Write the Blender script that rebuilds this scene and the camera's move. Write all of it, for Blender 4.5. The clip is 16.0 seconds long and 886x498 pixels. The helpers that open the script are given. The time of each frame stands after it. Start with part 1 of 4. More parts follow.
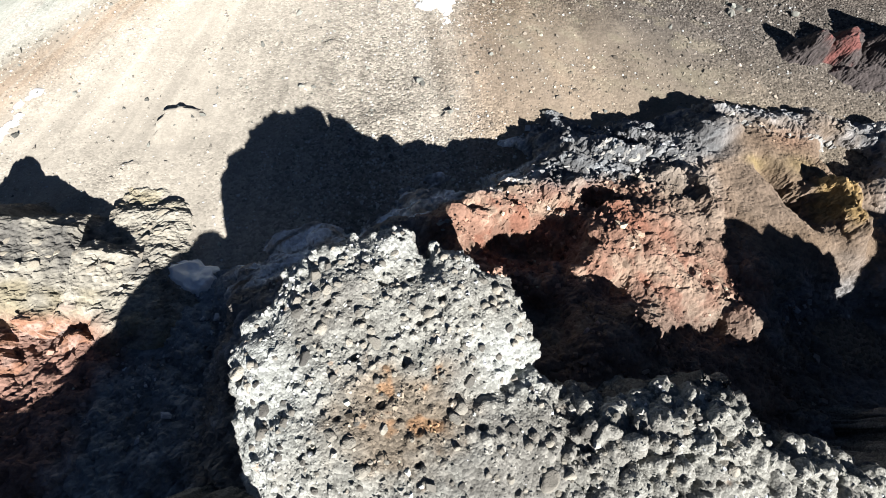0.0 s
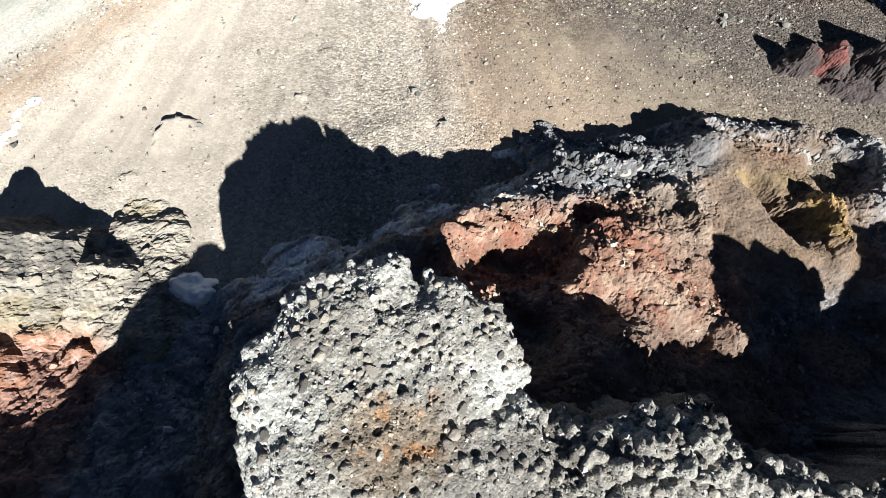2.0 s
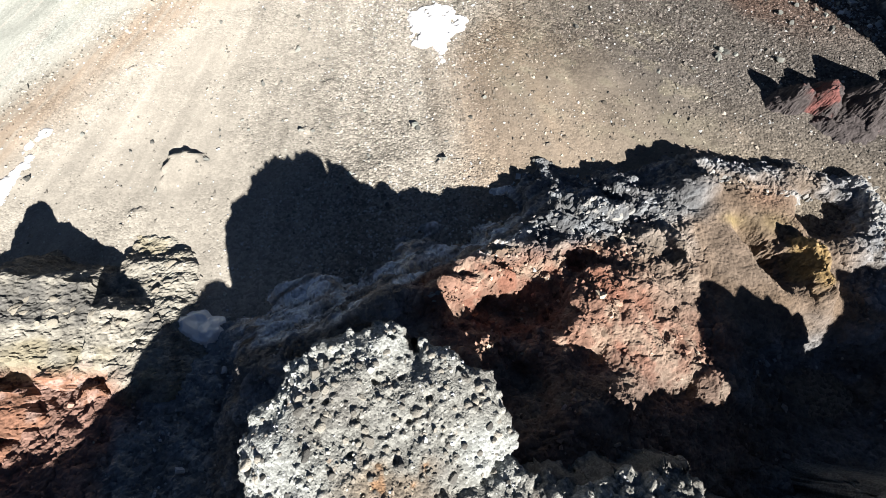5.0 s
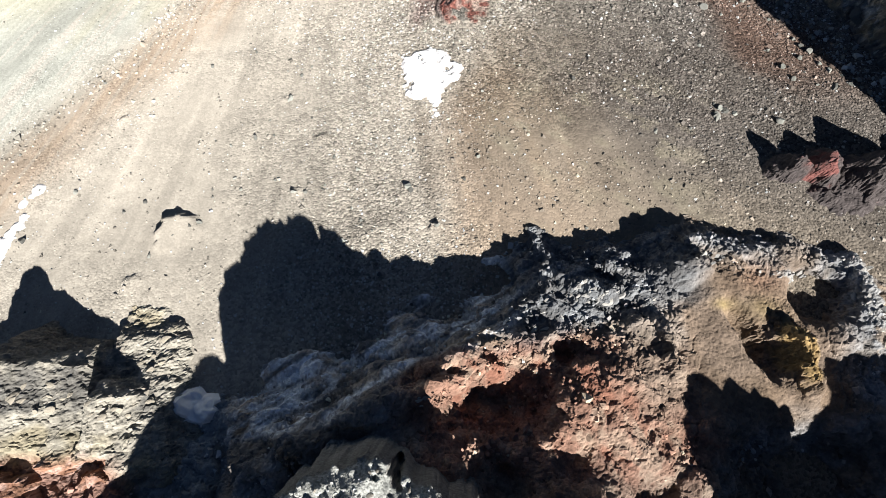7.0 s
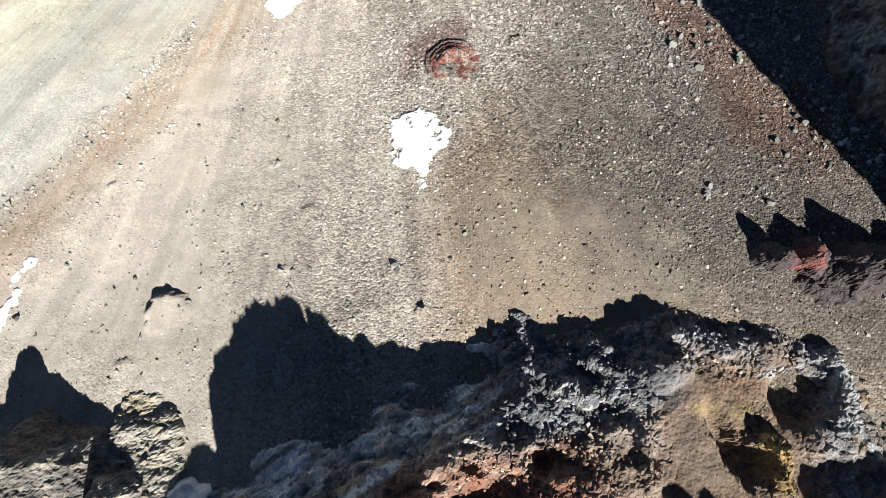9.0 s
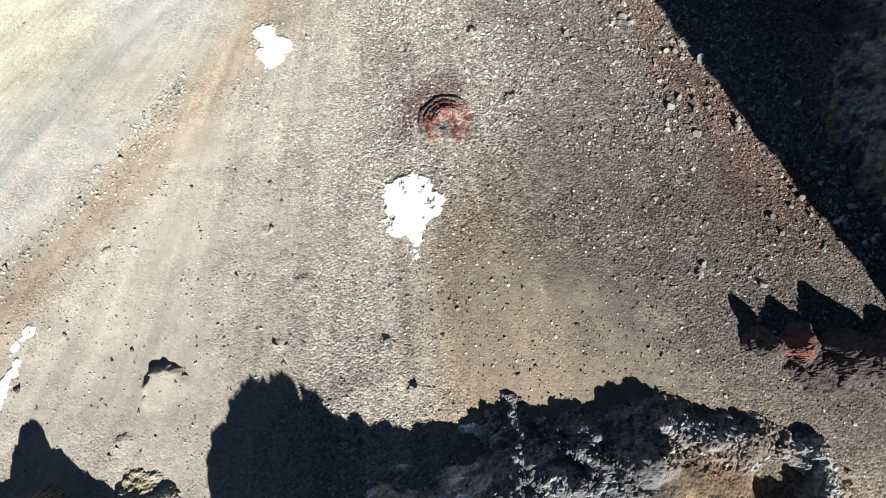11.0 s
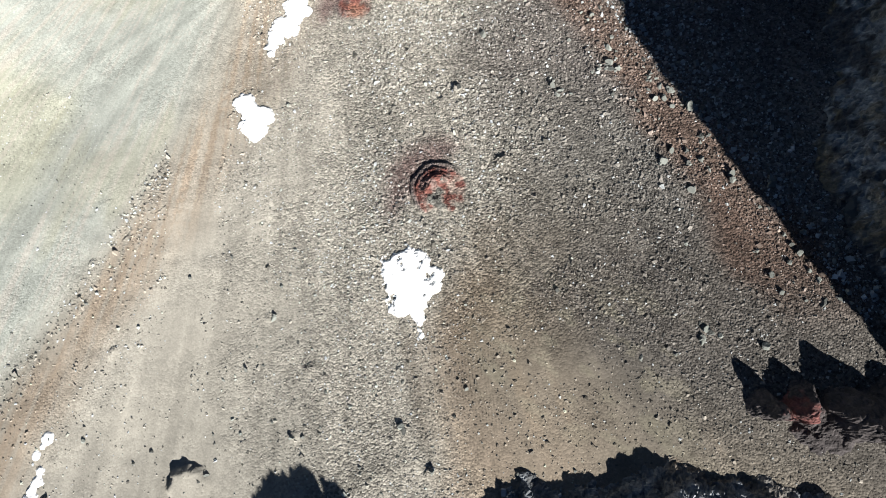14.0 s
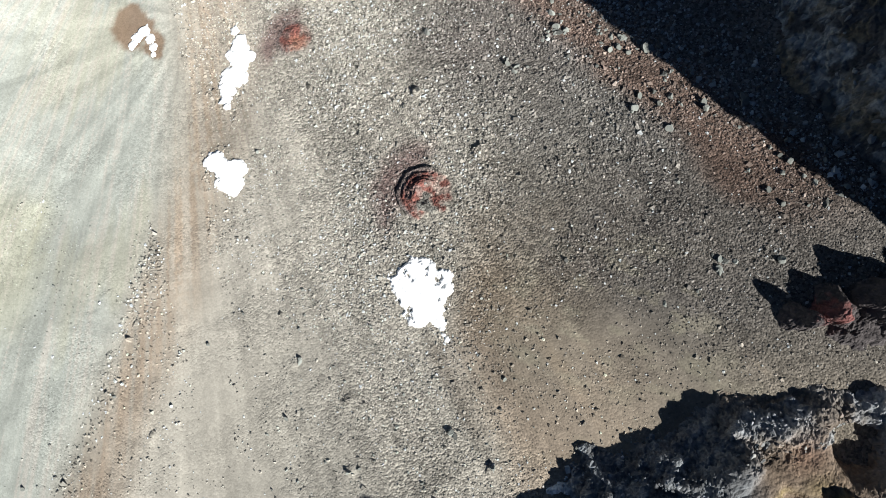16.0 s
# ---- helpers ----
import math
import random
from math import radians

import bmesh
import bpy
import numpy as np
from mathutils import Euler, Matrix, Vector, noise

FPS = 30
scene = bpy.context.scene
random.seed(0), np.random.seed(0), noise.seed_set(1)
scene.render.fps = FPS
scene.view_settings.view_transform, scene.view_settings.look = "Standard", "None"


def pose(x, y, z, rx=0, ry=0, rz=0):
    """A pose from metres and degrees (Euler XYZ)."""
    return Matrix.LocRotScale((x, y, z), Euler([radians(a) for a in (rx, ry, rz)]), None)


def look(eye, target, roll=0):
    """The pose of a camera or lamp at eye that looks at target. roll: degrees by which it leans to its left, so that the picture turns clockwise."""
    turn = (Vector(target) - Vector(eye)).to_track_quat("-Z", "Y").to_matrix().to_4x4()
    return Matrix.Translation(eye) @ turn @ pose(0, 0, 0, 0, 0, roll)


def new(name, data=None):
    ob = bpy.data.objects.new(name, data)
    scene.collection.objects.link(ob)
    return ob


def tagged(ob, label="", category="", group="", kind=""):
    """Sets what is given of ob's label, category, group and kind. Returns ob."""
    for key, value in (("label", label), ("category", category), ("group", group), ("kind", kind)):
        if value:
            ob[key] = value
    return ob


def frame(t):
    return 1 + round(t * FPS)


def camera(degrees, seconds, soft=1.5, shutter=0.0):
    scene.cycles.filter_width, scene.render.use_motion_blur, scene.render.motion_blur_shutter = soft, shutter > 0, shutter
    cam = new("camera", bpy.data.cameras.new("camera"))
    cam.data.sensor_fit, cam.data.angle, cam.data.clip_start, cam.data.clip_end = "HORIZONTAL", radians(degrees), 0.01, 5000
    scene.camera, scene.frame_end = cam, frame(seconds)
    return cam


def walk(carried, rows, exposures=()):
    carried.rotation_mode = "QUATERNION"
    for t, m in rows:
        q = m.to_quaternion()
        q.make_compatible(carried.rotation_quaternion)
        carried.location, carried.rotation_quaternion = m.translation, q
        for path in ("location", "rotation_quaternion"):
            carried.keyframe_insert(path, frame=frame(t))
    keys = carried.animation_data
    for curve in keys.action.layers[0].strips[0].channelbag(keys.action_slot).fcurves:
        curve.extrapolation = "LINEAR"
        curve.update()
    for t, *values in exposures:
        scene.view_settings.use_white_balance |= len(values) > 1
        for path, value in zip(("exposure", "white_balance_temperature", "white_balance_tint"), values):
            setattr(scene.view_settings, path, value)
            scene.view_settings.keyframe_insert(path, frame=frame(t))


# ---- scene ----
cam = camera(73.70, 16.0, soft=0.85)
PATH = [
    (0.0, pose(0.00, 0.00, 46.00, 18.47, -1.91, -0.64)),
    (0.5, pose(0.05, -0.17, 46.40, 18.27, -2.16, -0.73)),
    (1.0, pose(0.12, 0.04, 46.83, 17.95, -2.28, -0.79)),
    (1.5, pose(0.14, 0.63, 47.02, 17.73, -2.23, -0.78)),
    (2.0, pose(0.08, 1.38, 47.31, 17.36, -2.23, -0.78)),
    (2.5, pose(-0.06, 2.07, 47.71, 17.05, -2.28, -0.75)),
    (3.0, pose(-0.06, 2.30, 48.10, 16.98, -2.21, -0.73)),
    (3.5, pose(0.02, 2.37, 48.61, 16.95, -2.10, -0.68)),
    (4.0, pose(0.14, 2.79, 49.11, 16.70, -1.99, -0.64)),
    (6.5, pose(1.49, 10.83, 51.56, 13.25, -1.26, -0.47)),
    (7.0, pose(1.77, 13.30, 52.19, 12.25, -1.13, -0.43)),
    (7.5, pose(2.21, 15.95, 52.77, 11.19, -0.94, -0.38)),
    (8.0, pose(2.73, 18.53, 53.35, 10.13, -0.71, -0.34)),
    (8.5, pose(3.23, 21.23, 53.85, 9.02, -0.50, -0.37)),
    (9.0, pose(3.70, 23.99, 54.29, 7.91, -0.36, -0.42)),
    (11.5, pose(4.96, 36.46, 55.63, 3.31, 0.15, -0.56)),
    (12.0, pose(5.10, 38.96, 55.81, 2.27, 0.21, -0.61)),
    (12.5, pose(5.24, 41.14, 55.94, 1.49, 0.24, -0.58)),
    (13.0, pose(5.20, 43.00, 55.96, 0.99, 0.17, -0.54)),
    (13.5, pose(5.27, 44.44, 55.99, 0.51, 0.16, -1.02)),
    (14.0, pose(5.19, 45.33, 55.98, 0.02, 0.06, -5.48)),
    (14.5, pose(5.00, 45.63, 56.01, -0.16, -0.13, -10.51)),
    (15.0, pose(5.10, 45.64, 55.99, -0.15, -0.01, -14.10)),
    (15.5, pose(4.98, 45.66, 56.00, -0.10, -0.07, -17.95)),
    (16.0, pose(4.89, 45.63, 55.99, -0.04, -0.13, -20.66)),
]
EXPOSURES = [(0.0, 1.27, 6450, 10), (4.0, 1.29, 6500, 10), (9.0, 1.31, 6520, 10), (12.5, 1.31, 6420, 8), (16.0, 1.19, 6200, 6)]
walk(cam, PATH, exposures=EXPOSURES)

# ---- daylight: one sun from the south-south-east, clear sky ----
SUN_WAY = Vector((0.44, -0.95, 1.0)).normalized()          # towards the sun
sun = new("sun", bpy.data.lights.new("sun", "SUN"))
sun.data.energy, sun.data.angle, sun.data.color = 5.0, radians(0.5), (1.0, 0.94, 0.865)
sun.matrix_world = look((0, 0, 200), Vector((0, 0, 200)) - SUN_WAY)
world = bpy.data.worlds.new("sky")
scene.world, world.use_nodes = world, True
sky = world.node_tree.nodes.new("ShaderNodeTexSky")
sky.sky_type, sky.sun_disc = "NISHITA", False
sky.sun_elevation = math.asin(SUN_WAY.z)
sky.sun_rotation = math.atan2(SUN_WAY.x, SUN_WAY.y)
sky.altitude = 2500
sky.dust_density, sky.ozone_density = 0.0, 5.0
background = world.node_tree.nodes["Background"]
background.inputs["Strength"].default_value = 0.0158
world.node_tree.links.new(sky.outputs[0], background.inputs["Color"])


# ---- noise on arrays ----
def hashed(ix, iy, iz, salt=0):
    h = (ix.astype(np.int64) * 374761393 + iy.astype(np.int64) * 668265263 + iz.astype(np.int64) * 2147483647 + salt * 974634777) & 0xFFFFFFFF
    h = ((h ^ (h >> 13)) * 1274126177) & 0xFFFFFFFF
    h = ((h ^ (h >> 16)) * 2246822519) & 0xFFFFFFFF
    return ((h ^ (h >> 15)) & 0xFFFFFF) / float(0xFFFFFF)


def vnoise(x, y, z, salt=0):
    """Smooth value noise, -1 to 1."""
    x, y, z = np.broadcast_arrays(np.asarray(x, float), np.asarray(y, float), np.asarray(z, float))
    ix, iy, iz = np.floor(x), np.floor(y), np.floor(z)
    fx, fy, fz = x - ix, y - iy, z - iz
    fx, fy, fz = [f * f * f * (f * (f * 6 - 15) + 10) for f in (fx, fy, fz)]
    out = 0
    for a in (0, 1):
        for b in (0, 1):
            for c in (0, 1):
                w = (fx if a else 1 - fx) * (fy if b else 1 - fy) * (fz if c else 1 - fz)
                out = out + w * hashed(ix + a, iy + b, iz + c, salt)
    return out * 2 - 1


def fbm(x, y, z=0.0, octaves=4, salt=0, gain=0.5):
    out, amp, total = 0, 1.0, 0.0
    z = np.asarray(z, float)
    for o in range(octaves):
        k = 2.03 ** o
        out = out + amp * vnoise(x * k + 17.3 * o, y * k - 9.1 * o, z * k + 4.7 * o, salt + o)
        total += amp
        amp *= gain
    return out / total


def cells(x, y, z, salt=0):
    """Cellular noise: the distance to the nearest seed, to the next, and the nearest seed's own number."""
    x, y, z = np.broadcast_arrays(np.asarray(x, float), np.asarray(y, float), np.asarray(z, float))
    ix, iy, iz = np.floor(x), np.floor(y), np.floor(z)
    near, second, who = np.full(x.shape, 9.0), np.full(x.shape, 9.0), np.zeros(x.shape)
    for a in (-1, 0, 1):
        for b in (-1, 0, 1):
            for c in (-1, 0, 1):
                jx, jy, jz = ix + a, iy + b, iz + c
                d = np.sqrt((jx + hashed(jx, jy, jz, salt + 1) - x) ** 2 + (jy + hashed(jx, jy, jz, salt + 2) - y) ** 2
                            + (jz + hashed(jx, jy, jz, salt + 3) - z) ** 2)
                closer = d < near
                second = np.where(closer, near, np.minimum(second, d))
                who = np.where(closer, hashed(jx, jy, jz, salt + 4), who)
                near = np.where(closer, d, near)
    return near, second, who


def facets(x, y, salt=0):
    """Planar facets: heights on a triangle lattice, joined by flat triangles, -1 to 1."""
    u, v = x + 0.577 * y, 1.155 * y
    iu, iv = np.floor(u), np.floor(v)
    fu, fv = u - iu, v - iv
    zero = np.zeros_like(iu)
    a, b, c, d = [hashed(iu + i, iv + j, zero, salt) for i, j in ((0, 0), (1, 0), (0, 1), (1, 1))]
    lower = a + (b - a) * fu + (c - a) * fv
    upper = d + (c - d) * (1 - fu) + (b - d) * (1 - fv)
    return np.where(fu + fv < 1, lower, upper) * 2 - 1


def smooth(a, b, x):
    t = np.clip((x - a) / (b - a), 0, 1)
    return t * t * (3 - 2 * t)


def bump_at(x, y, cx, cy, rx, ry, power=2):
    return np.exp(-(((x - cx) / rx) ** 2 + ((y - cy) / ry) ** 2) ** (power / 2))


def line(x, xs, ys):
    return np.interp(x, xs, ys)


# ---- the lie of the land ----
PITS = ((5.3, 51.3, 2.9, 0.75), (-2.3, 74.0, 2.2, 0.25))               # two red vents in the scree


LEDGES = ((-20.2, 25.5, 1.9, 0.75), (-8.2, 35.0, 0.7, 0.28), (12.0, 53.3, 0.8, 0.3), (-23.0, 21.0, 0.9, 0.25), (-10.0, 29.2, 0.6, 0.25),
          (2.3, 25.4, 0.6, 0.3), (0.0, 29.1, 0.9, 0.2), (8.4, 61.8, 0.6, 0.35), (-28.3, 38.0, 0.6, 0.25), (-12.1, 40.0, 0.6, 0.22))


def slope_z(x, y):
    """The scree slope's even surface: it falls to the north and to the west."""
    u = np.clip(x, -60, 52) / 30
    v = (np.clip(y, 8, 100) - 40) / 25
    z = -0.402 + 3.646 * u - 7.419 * v + 1.016 * u * u + 0.299 * u * v - 1.288 * v * v + 0.035 * u ** 3 + 0.289 * u * u * v - 1.306 * u * v * v
    return z + 0.397 * v ** 3 - 0.381 * u ** 4 + 0.153 * u * u * v * v + 0.155 * v ** 4 - 0.245 * u ** 3 * v + 0.388 * u * v ** 3


def ground_z(x, y, fine=True):
    z = slope_z(x, y)
    far = np.clip(np.hypot(x, y - 40) - 60, 0, 400)
    z = z + fbm(x / 60, y / 60, 0, 3, 5) * far * 0.12 - far * 0.06
    z = z + 0.35 * fbm(x / 9, y / 9, 0.3, 2, 11) + 0.4 * bump_at(x, y, -7.5, 24, 6, 4)
    for cx, cy, r, h in PITS:
        q = np.hypot(x - cx, y - cy) / r + 0.13 * fbm(x / 1.3, y / 1.3, 2, 4, 21, 0.6)
        along = ((y - cy) * 0.70 - (x - cx) * 0.71) / r                       # its scarp stands on this side
        jag = 0.06 * fbm(x / 0.5, y / 0.5, 4, 4, 25, 0.6)
        steps = 0.42 * smooth(1.04, 0.98, q)
        for at in (0.84, 0.69, 0.55, 0.43):                                   # broken ledges one inside the other
            steps = steps + 0.24 * smooth(at, at - 0.045, q + jag)
        steps = steps * smooth(-0.45, 0.3, along + 0.3 * fbm(x / 0.7, y / 0.7, 6, 3, 27)) * smooth(0.05, 0.45, q) + 0.16 * fbm(x / 0.4, y / 0.4, 2, 4, 29, 0.65) * smooth(1.1, 0.9, q)
        z = z + h * steps - 0.22 * h * (1 - smooth(0.15, 0.5, q))
    for cx, cy, r, h in LEDGES:                                               # small slumped ledges
        q = np.hypot(x - cx, y - cy) / r + 0.25 * fbm(x / 0.6, y / 0.6, 2, 3, 33)
        along = ((y - cy) * 0.85 - (x - cx) * 0.53) / r
        z = z + h * 0.6 * np.clip(along + 0.8, 0, 1.6) * (1 - smooth(0.95, 1.1, q))
    if fine:
        z = z + 0.10 * fbm(x / 1.7, y / 1.7, 0.7, 3, 31)
    return z


def ridge_z(x, y):
    """The rising rocky hillside south of the scree, with its rim."""
    wx, wy = x + 1.1 * fbm(x / 4, y / 4, 1, 5, 41, 0.6), y + 1.2 * fbm(x / 3.2, y / 3.2, 5, 5, 47, 0.6)
    at = (-45, -20, -13, -11, -5.5, 1, 5, 10, 14, 18, 22, 26, 30, 34, 38, 44)
    rim = line(wx, at, (12, 12.3, 12.6, 12.4, 14.2, 16.4, 18.2, 19.7, 20.7, 20.5, 23.4, 23.0, 22.6, 22.0, 18.5, 14))
    top = line(wx, at, (5, 5, 5.4, 6.8, 7.0, 8.2, 7.6, 9.6, 8.95, 9.25, 8.5, 8.7, 8.9, 8.8, 8.0, 7))
    s1 = line(wx, at, (0.5, 0.5, 0.55, 1.2, 1.1, 1.45, 1.25, 0.65, 0.5, 0.45, 0.45, 0.42, 0.3, 0.2, 0.2, 0.2))
    s2 = line(wx, at, (0.5, 0.5, 0.45, 0.3, 0.5, 0.5, 0.7, 0.57, 0.5, 0.27, 0.2, 0.2, 0.15, 0.1, 0.2, 0.2))
    d = rim - wy
    z = top + s1 * np.clip(d, 0, 4) + s2 * np.clip(d - 4, 0, 9.5) + line(wx, (-12, 2, 6, 24, 34), (1.5, 1.35, 1.0, 0.98, 1.4)) * np.clip(d, -20, 0)
    z = z - 4.5 * bump_at(x, y, 27, 6, 5.5, 4, 3)                               # the dark hollow
    z = z + 1.9 * bump_at(wx, wy, 27.0, 14.0, 0.9, 2.6, 3)                      # the yellow rib
    z = z - 2.6 * bump_at(0.94 * (wx - 24.6) + 0.34 * (wy - 15.6), 0.94 * (wy - 15.6) - 0.34 * (wx - 24.6), 0, 0, 1.05, 2.8, 3) - 3.4 * bump_at(wx, wy, 30.2, 18.9, 2.1, 2.0, 3)
    z = z + 1.4 * bump_at(wx, wy, 33.2, 18.0, 1.6, 3.2, 3)
    z = z + 0.8 * bump_at(wx, wy, 14.2, 19.6, 2.0, 0.9, 3) + 0.5 * bump_at(wx, wy, 18.3, 19.6, 0.8, 0.8, 3)
    z = z + 1.15 * bump_at(wx, wy, 20.6, 20.9, 2.3, 1.0, 4)
    z = z + 1.1 * bump_at(wx, wy, 11.4, 6.0, 0.9, 0.7, 3)
    z = z + 1.0 * bump_at(wx, wy, 1.2, 11.9, 0.9, 1.6, 3) + 0.8 * bump_at(wx, wy, 18.6, 6.4, 1.2, 1.0, 3)
    z = z - 1.5 * bump_at(wx + 0.5 * facets(x / 0.8, y / 0.8, 43), wy, 11.4, 15.0, 1.6, 0.8, 3) - 2.3 * bump_at(wx, wy + 0.7 * facets(x / 0.9, y / 0.9, 44), 7.4, 12.6, 2.5, 1.9, 3) + 1.5 * bump_at(wx, wy, 17.9, 15.2, 0.8, 2.2, 3) - 1.8 * bump_at(x, y, 9.5, 8.0, 4.0, 1.8, 3) - 1.3 * bump_at(x, y, 15, 6.0, 2.6, 1.4, 3) - 3.2 * bump_at(wx, wy, 5.8, 10.9, 2.9, 1.9, 3)
    along, off = 0.87 * (x - 1) + 0.49 * (y - 13), 0.87 * (y - 13) - 0.49 * (x - 1)      # along the crest, and north of it
    z = z - 1.3 * np.exp(-((along - 4.0) / 6.8) ** 4 - ((off - 2.8) / 1.9) ** 4)          # the steep slab below the crest
    z = z + 1.9 * np.exp(-((along + 6.0) / 5.5) ** 4 - ((off - 0.5) / 1.4) ** 2)          # the crest in the west
    z = z - 1.9 * bump_at(x, y, -5.2, 14.6, 1.8, 1.1, 3) - 1.6 * bump_at(x, y, -11.6, 12.6, 1.6, 1.2, 3) - 1.9 * bump_at(x, y, 6.4, 20.8, 3.0, 1.3, 3)
    z = z - 3.8 * bump_at(x, y, 5.7, 6.5, 2.2, 2.1, 3) - 1.6 * bump_at(x, y, 2.4, 10.2, 1.5, 1.4, 3) + 0.9 * bump_at(x, y, 9.4, 9.5, 1.2, 1.0) + 0.9 * bump_at(x, y, 15.2, 13.6, 2.0, 1.8)
    z = z + 0.7 * bump_at(x, y, 12.2, 12.2, 1.6, 1.6) - 0.9 * bump_at(x, y, 14.2, 20.4, 1.4, 0.8) + 0.9 * bump_at(x, y, 30.8, 16.0, 1.2, 1.4)
    return np.maximum(z, 6.1 - 0.28 * (x + 7.9) ** 2 - 0.8 * (y - 14.3) ** 2 + 0.35 * fbm(x / 1.2, y / 1.2, 3, 4, 49))      # a low mound of slate


def outcrop_z(x, y):
    """The layered outcrop in the west: a high block with a sheer north face, a cleft, and a lower slab."""
    wx, wy = x + 0.7 * fbm(x / 3.5, y / 3.5, 3, 4, 61, 0.6), y + 0.6 * fbm(x / 3, y / 3, 8, 4, 67, 0.6)
    crest = line(wx, (-48, -34, -30.6, -29.6, -28.2, -27, -25.4, -24, -23), (5.5, 6.2, 6.8, 9.9, 10.3, 9.2, 8.5, 8.4, 7.4))
    block = crest + 0.16 * np.clip(14.3 - wy, 0, 7) - 1.9 * np.clip(wy - 14.3, 0, 9)
    slab = 5.4 + 0.46 * np.clip(16.2 - wy, 0, 9) - 0.7 * np.clip(wy - 16.2, 0, 9)
    z = slab + (block - slab) * smooth(-22.6, -23.6, wx)
    lip = 10.1 - 0.95 * np.clip(wx + 21.7, 0, 9) - 2.6 * np.clip(-22.2 - wx, 0, 9) - 2.1 * np.clip(wy - 12.1, 0, 9) - 0.22 * np.clip(10 - wy, 0, 9)
    z = np.maximum(z, lip)
    z = z - 1.2 * np.clip(wx + 17.8 - 0.12 * (14 - wy), 0, 20)
    z = z - 0.9 * np.clip(7.5 - wy, 0, 20) * smooth(-27, -21, wx)
    z = z - 1.0 * bump_at(wx, wy, -22.9, 7.2, 0.9, 0.7, 3)
    z = z - 1.7 * smooth(0.02, 0.2, fbm(x / 2.4, y / 2.0, 4, 4, 69)) * smooth(8.6, 7.6, wy) * smooth(-20, -21.5, wx)     # hollows in the red foot
    return z


def crag_shape(x, y):
    """Distance inside the crag's outline."""
    wx, wy = x + 0.75 * fbm(x / 1.5, y / 1.5, 2, 4, 71), y + 0.75 * fbm(x / 1.5, y / 1.5, 7, 4, 77)
    head = np.maximum(5.75 - np.hypot(wx + 2.2, wy - 3.4), 3.9 - np.hypot(wx - 0.9, wy - 4.15))
    head = np.maximum(head, 5.2 - np.hypot(wx + 2.5, wy - 1.6))
    head = np.minimum(head, 5.1 - 0.74 * (-2.2 - wx) - 0.67 * (wy - 3.4))
    notch = np.hypot((wx + 0.1) / 0.55, (wy - 8.8) / 1.4) - 0.6
    head = np.minimum(head, notch)
    at = (-42, -30, -16, -12.5, -11, -6, -2, 1, 4.6, 5.8, 8, 10, 13.0, 14.3, 16.4, 19, 22.6, 23.4, 31, 32.5, 34, 36, 60)
    edge = line(wx, at, (-10.5, -10.5, -9.0, -4.6, -2.3, -2.2, 1.0, 3.2, 3.2, 2.3, 2.1, 2.4, 2.6, 0.7, -0.4, -0.7, -0.8, 0.6, 0.8, -4, -4.5, 0.5, 1.0))
    return np.maximum(head, edge - wy), wx, wy


def crag_z(x, y):
    s, wx, wy = crag_shape(x, y)
    top = line(wx, (-42, -12, -8, 3, 6, 10, 16, 22.9, 23.8, 25.0, 29.4, 31, 32.4, 34, 36, 41, 45, 60), (22, 22.4, 22.6, 23.3, 23.2, 23.2, 22.6, 22.2, 24.0, 27.4, 25.3, 23.9, 22.6, 22.8, 27.5, 27.2, 24, 24))
    z = np.where(s > 0, top - 1.9 * np.exp(-s / 1.6), top - 1.9 + s * 12.0)
    z = z + 1.8 * smooth(-1.7, -2.7, wy) * smooth(-5.6, -7.0, wx)
    z = z - 0.9 * np.clip(-11 - wy, 0, 60) + 0.9 * bump_at(x, y, -0.8, -1.0, 4.0, 3.0) + 0.6 * bump_at(x, y, 10.3, 0.0, 2.6, 1.6)
    return z


def cliff_z(x, y):
    """The high cliff in the east that keeps the ground before it in shade."""
    wx, wy = x + 1.2 * fbm(x / 4, y / 4, 6, 3, 81), y + 1.2 * fbm(x / 4, y / 4, 9, 3, 87)
    foot = line(wy, (0, 34, 40, 48, 52, 56, 61, 66, 100), (60, 43.5, 40.8, 40.0, 40.0, 42.2, 44.2, 45.6, 52))
    low = slope_z(foot, y) - 0.6 + 1.3 * (wx - foot)
    low = np.minimum(low, slope_z(foot, y) + 7 + 3.0 * np.clip(wx - foot - 7, 0, 9))
    return np.where((wy > -4) & (wx > foot - 2), low, -30)


def red_rock_z(x, y):
    wx, wy = x + 0.8 * fbm(x / 2, y / 2, 3, 3, 91), y + 0.8 * fbm(x / 2, y / 2, 6, 3, 97)
    z = slope_z(x, y) - 0.8
    h = 3.9 * bump_at(wx, wy, 30.8, 29.6, 1.5, 1.3, 3)
    h = np.maximum(h, 3.5 * bump_at(wx, wy, 33.2, 29.6, 1.6, 1.5, 3))
    h = np.maximum(h, 5.4 * bump_at(wx, wy, 37.4, 28.8, 2.4, 1.7, 3))
    h = np.maximum(h, 3.0 * bump_at(wx, wy, 41.0, 29.2, 2.2, 2.0, 3))
    h = np.maximum(h, 1.6 * bump_at(wx, wy, 35.2, 27.4, 3.2, 1.8, 3))
    return z + h


# ---- meshes from arrays ----
TONE = np.array((0.632, 0.668, 0.715))                      # the rock here is dark and cool for its hue


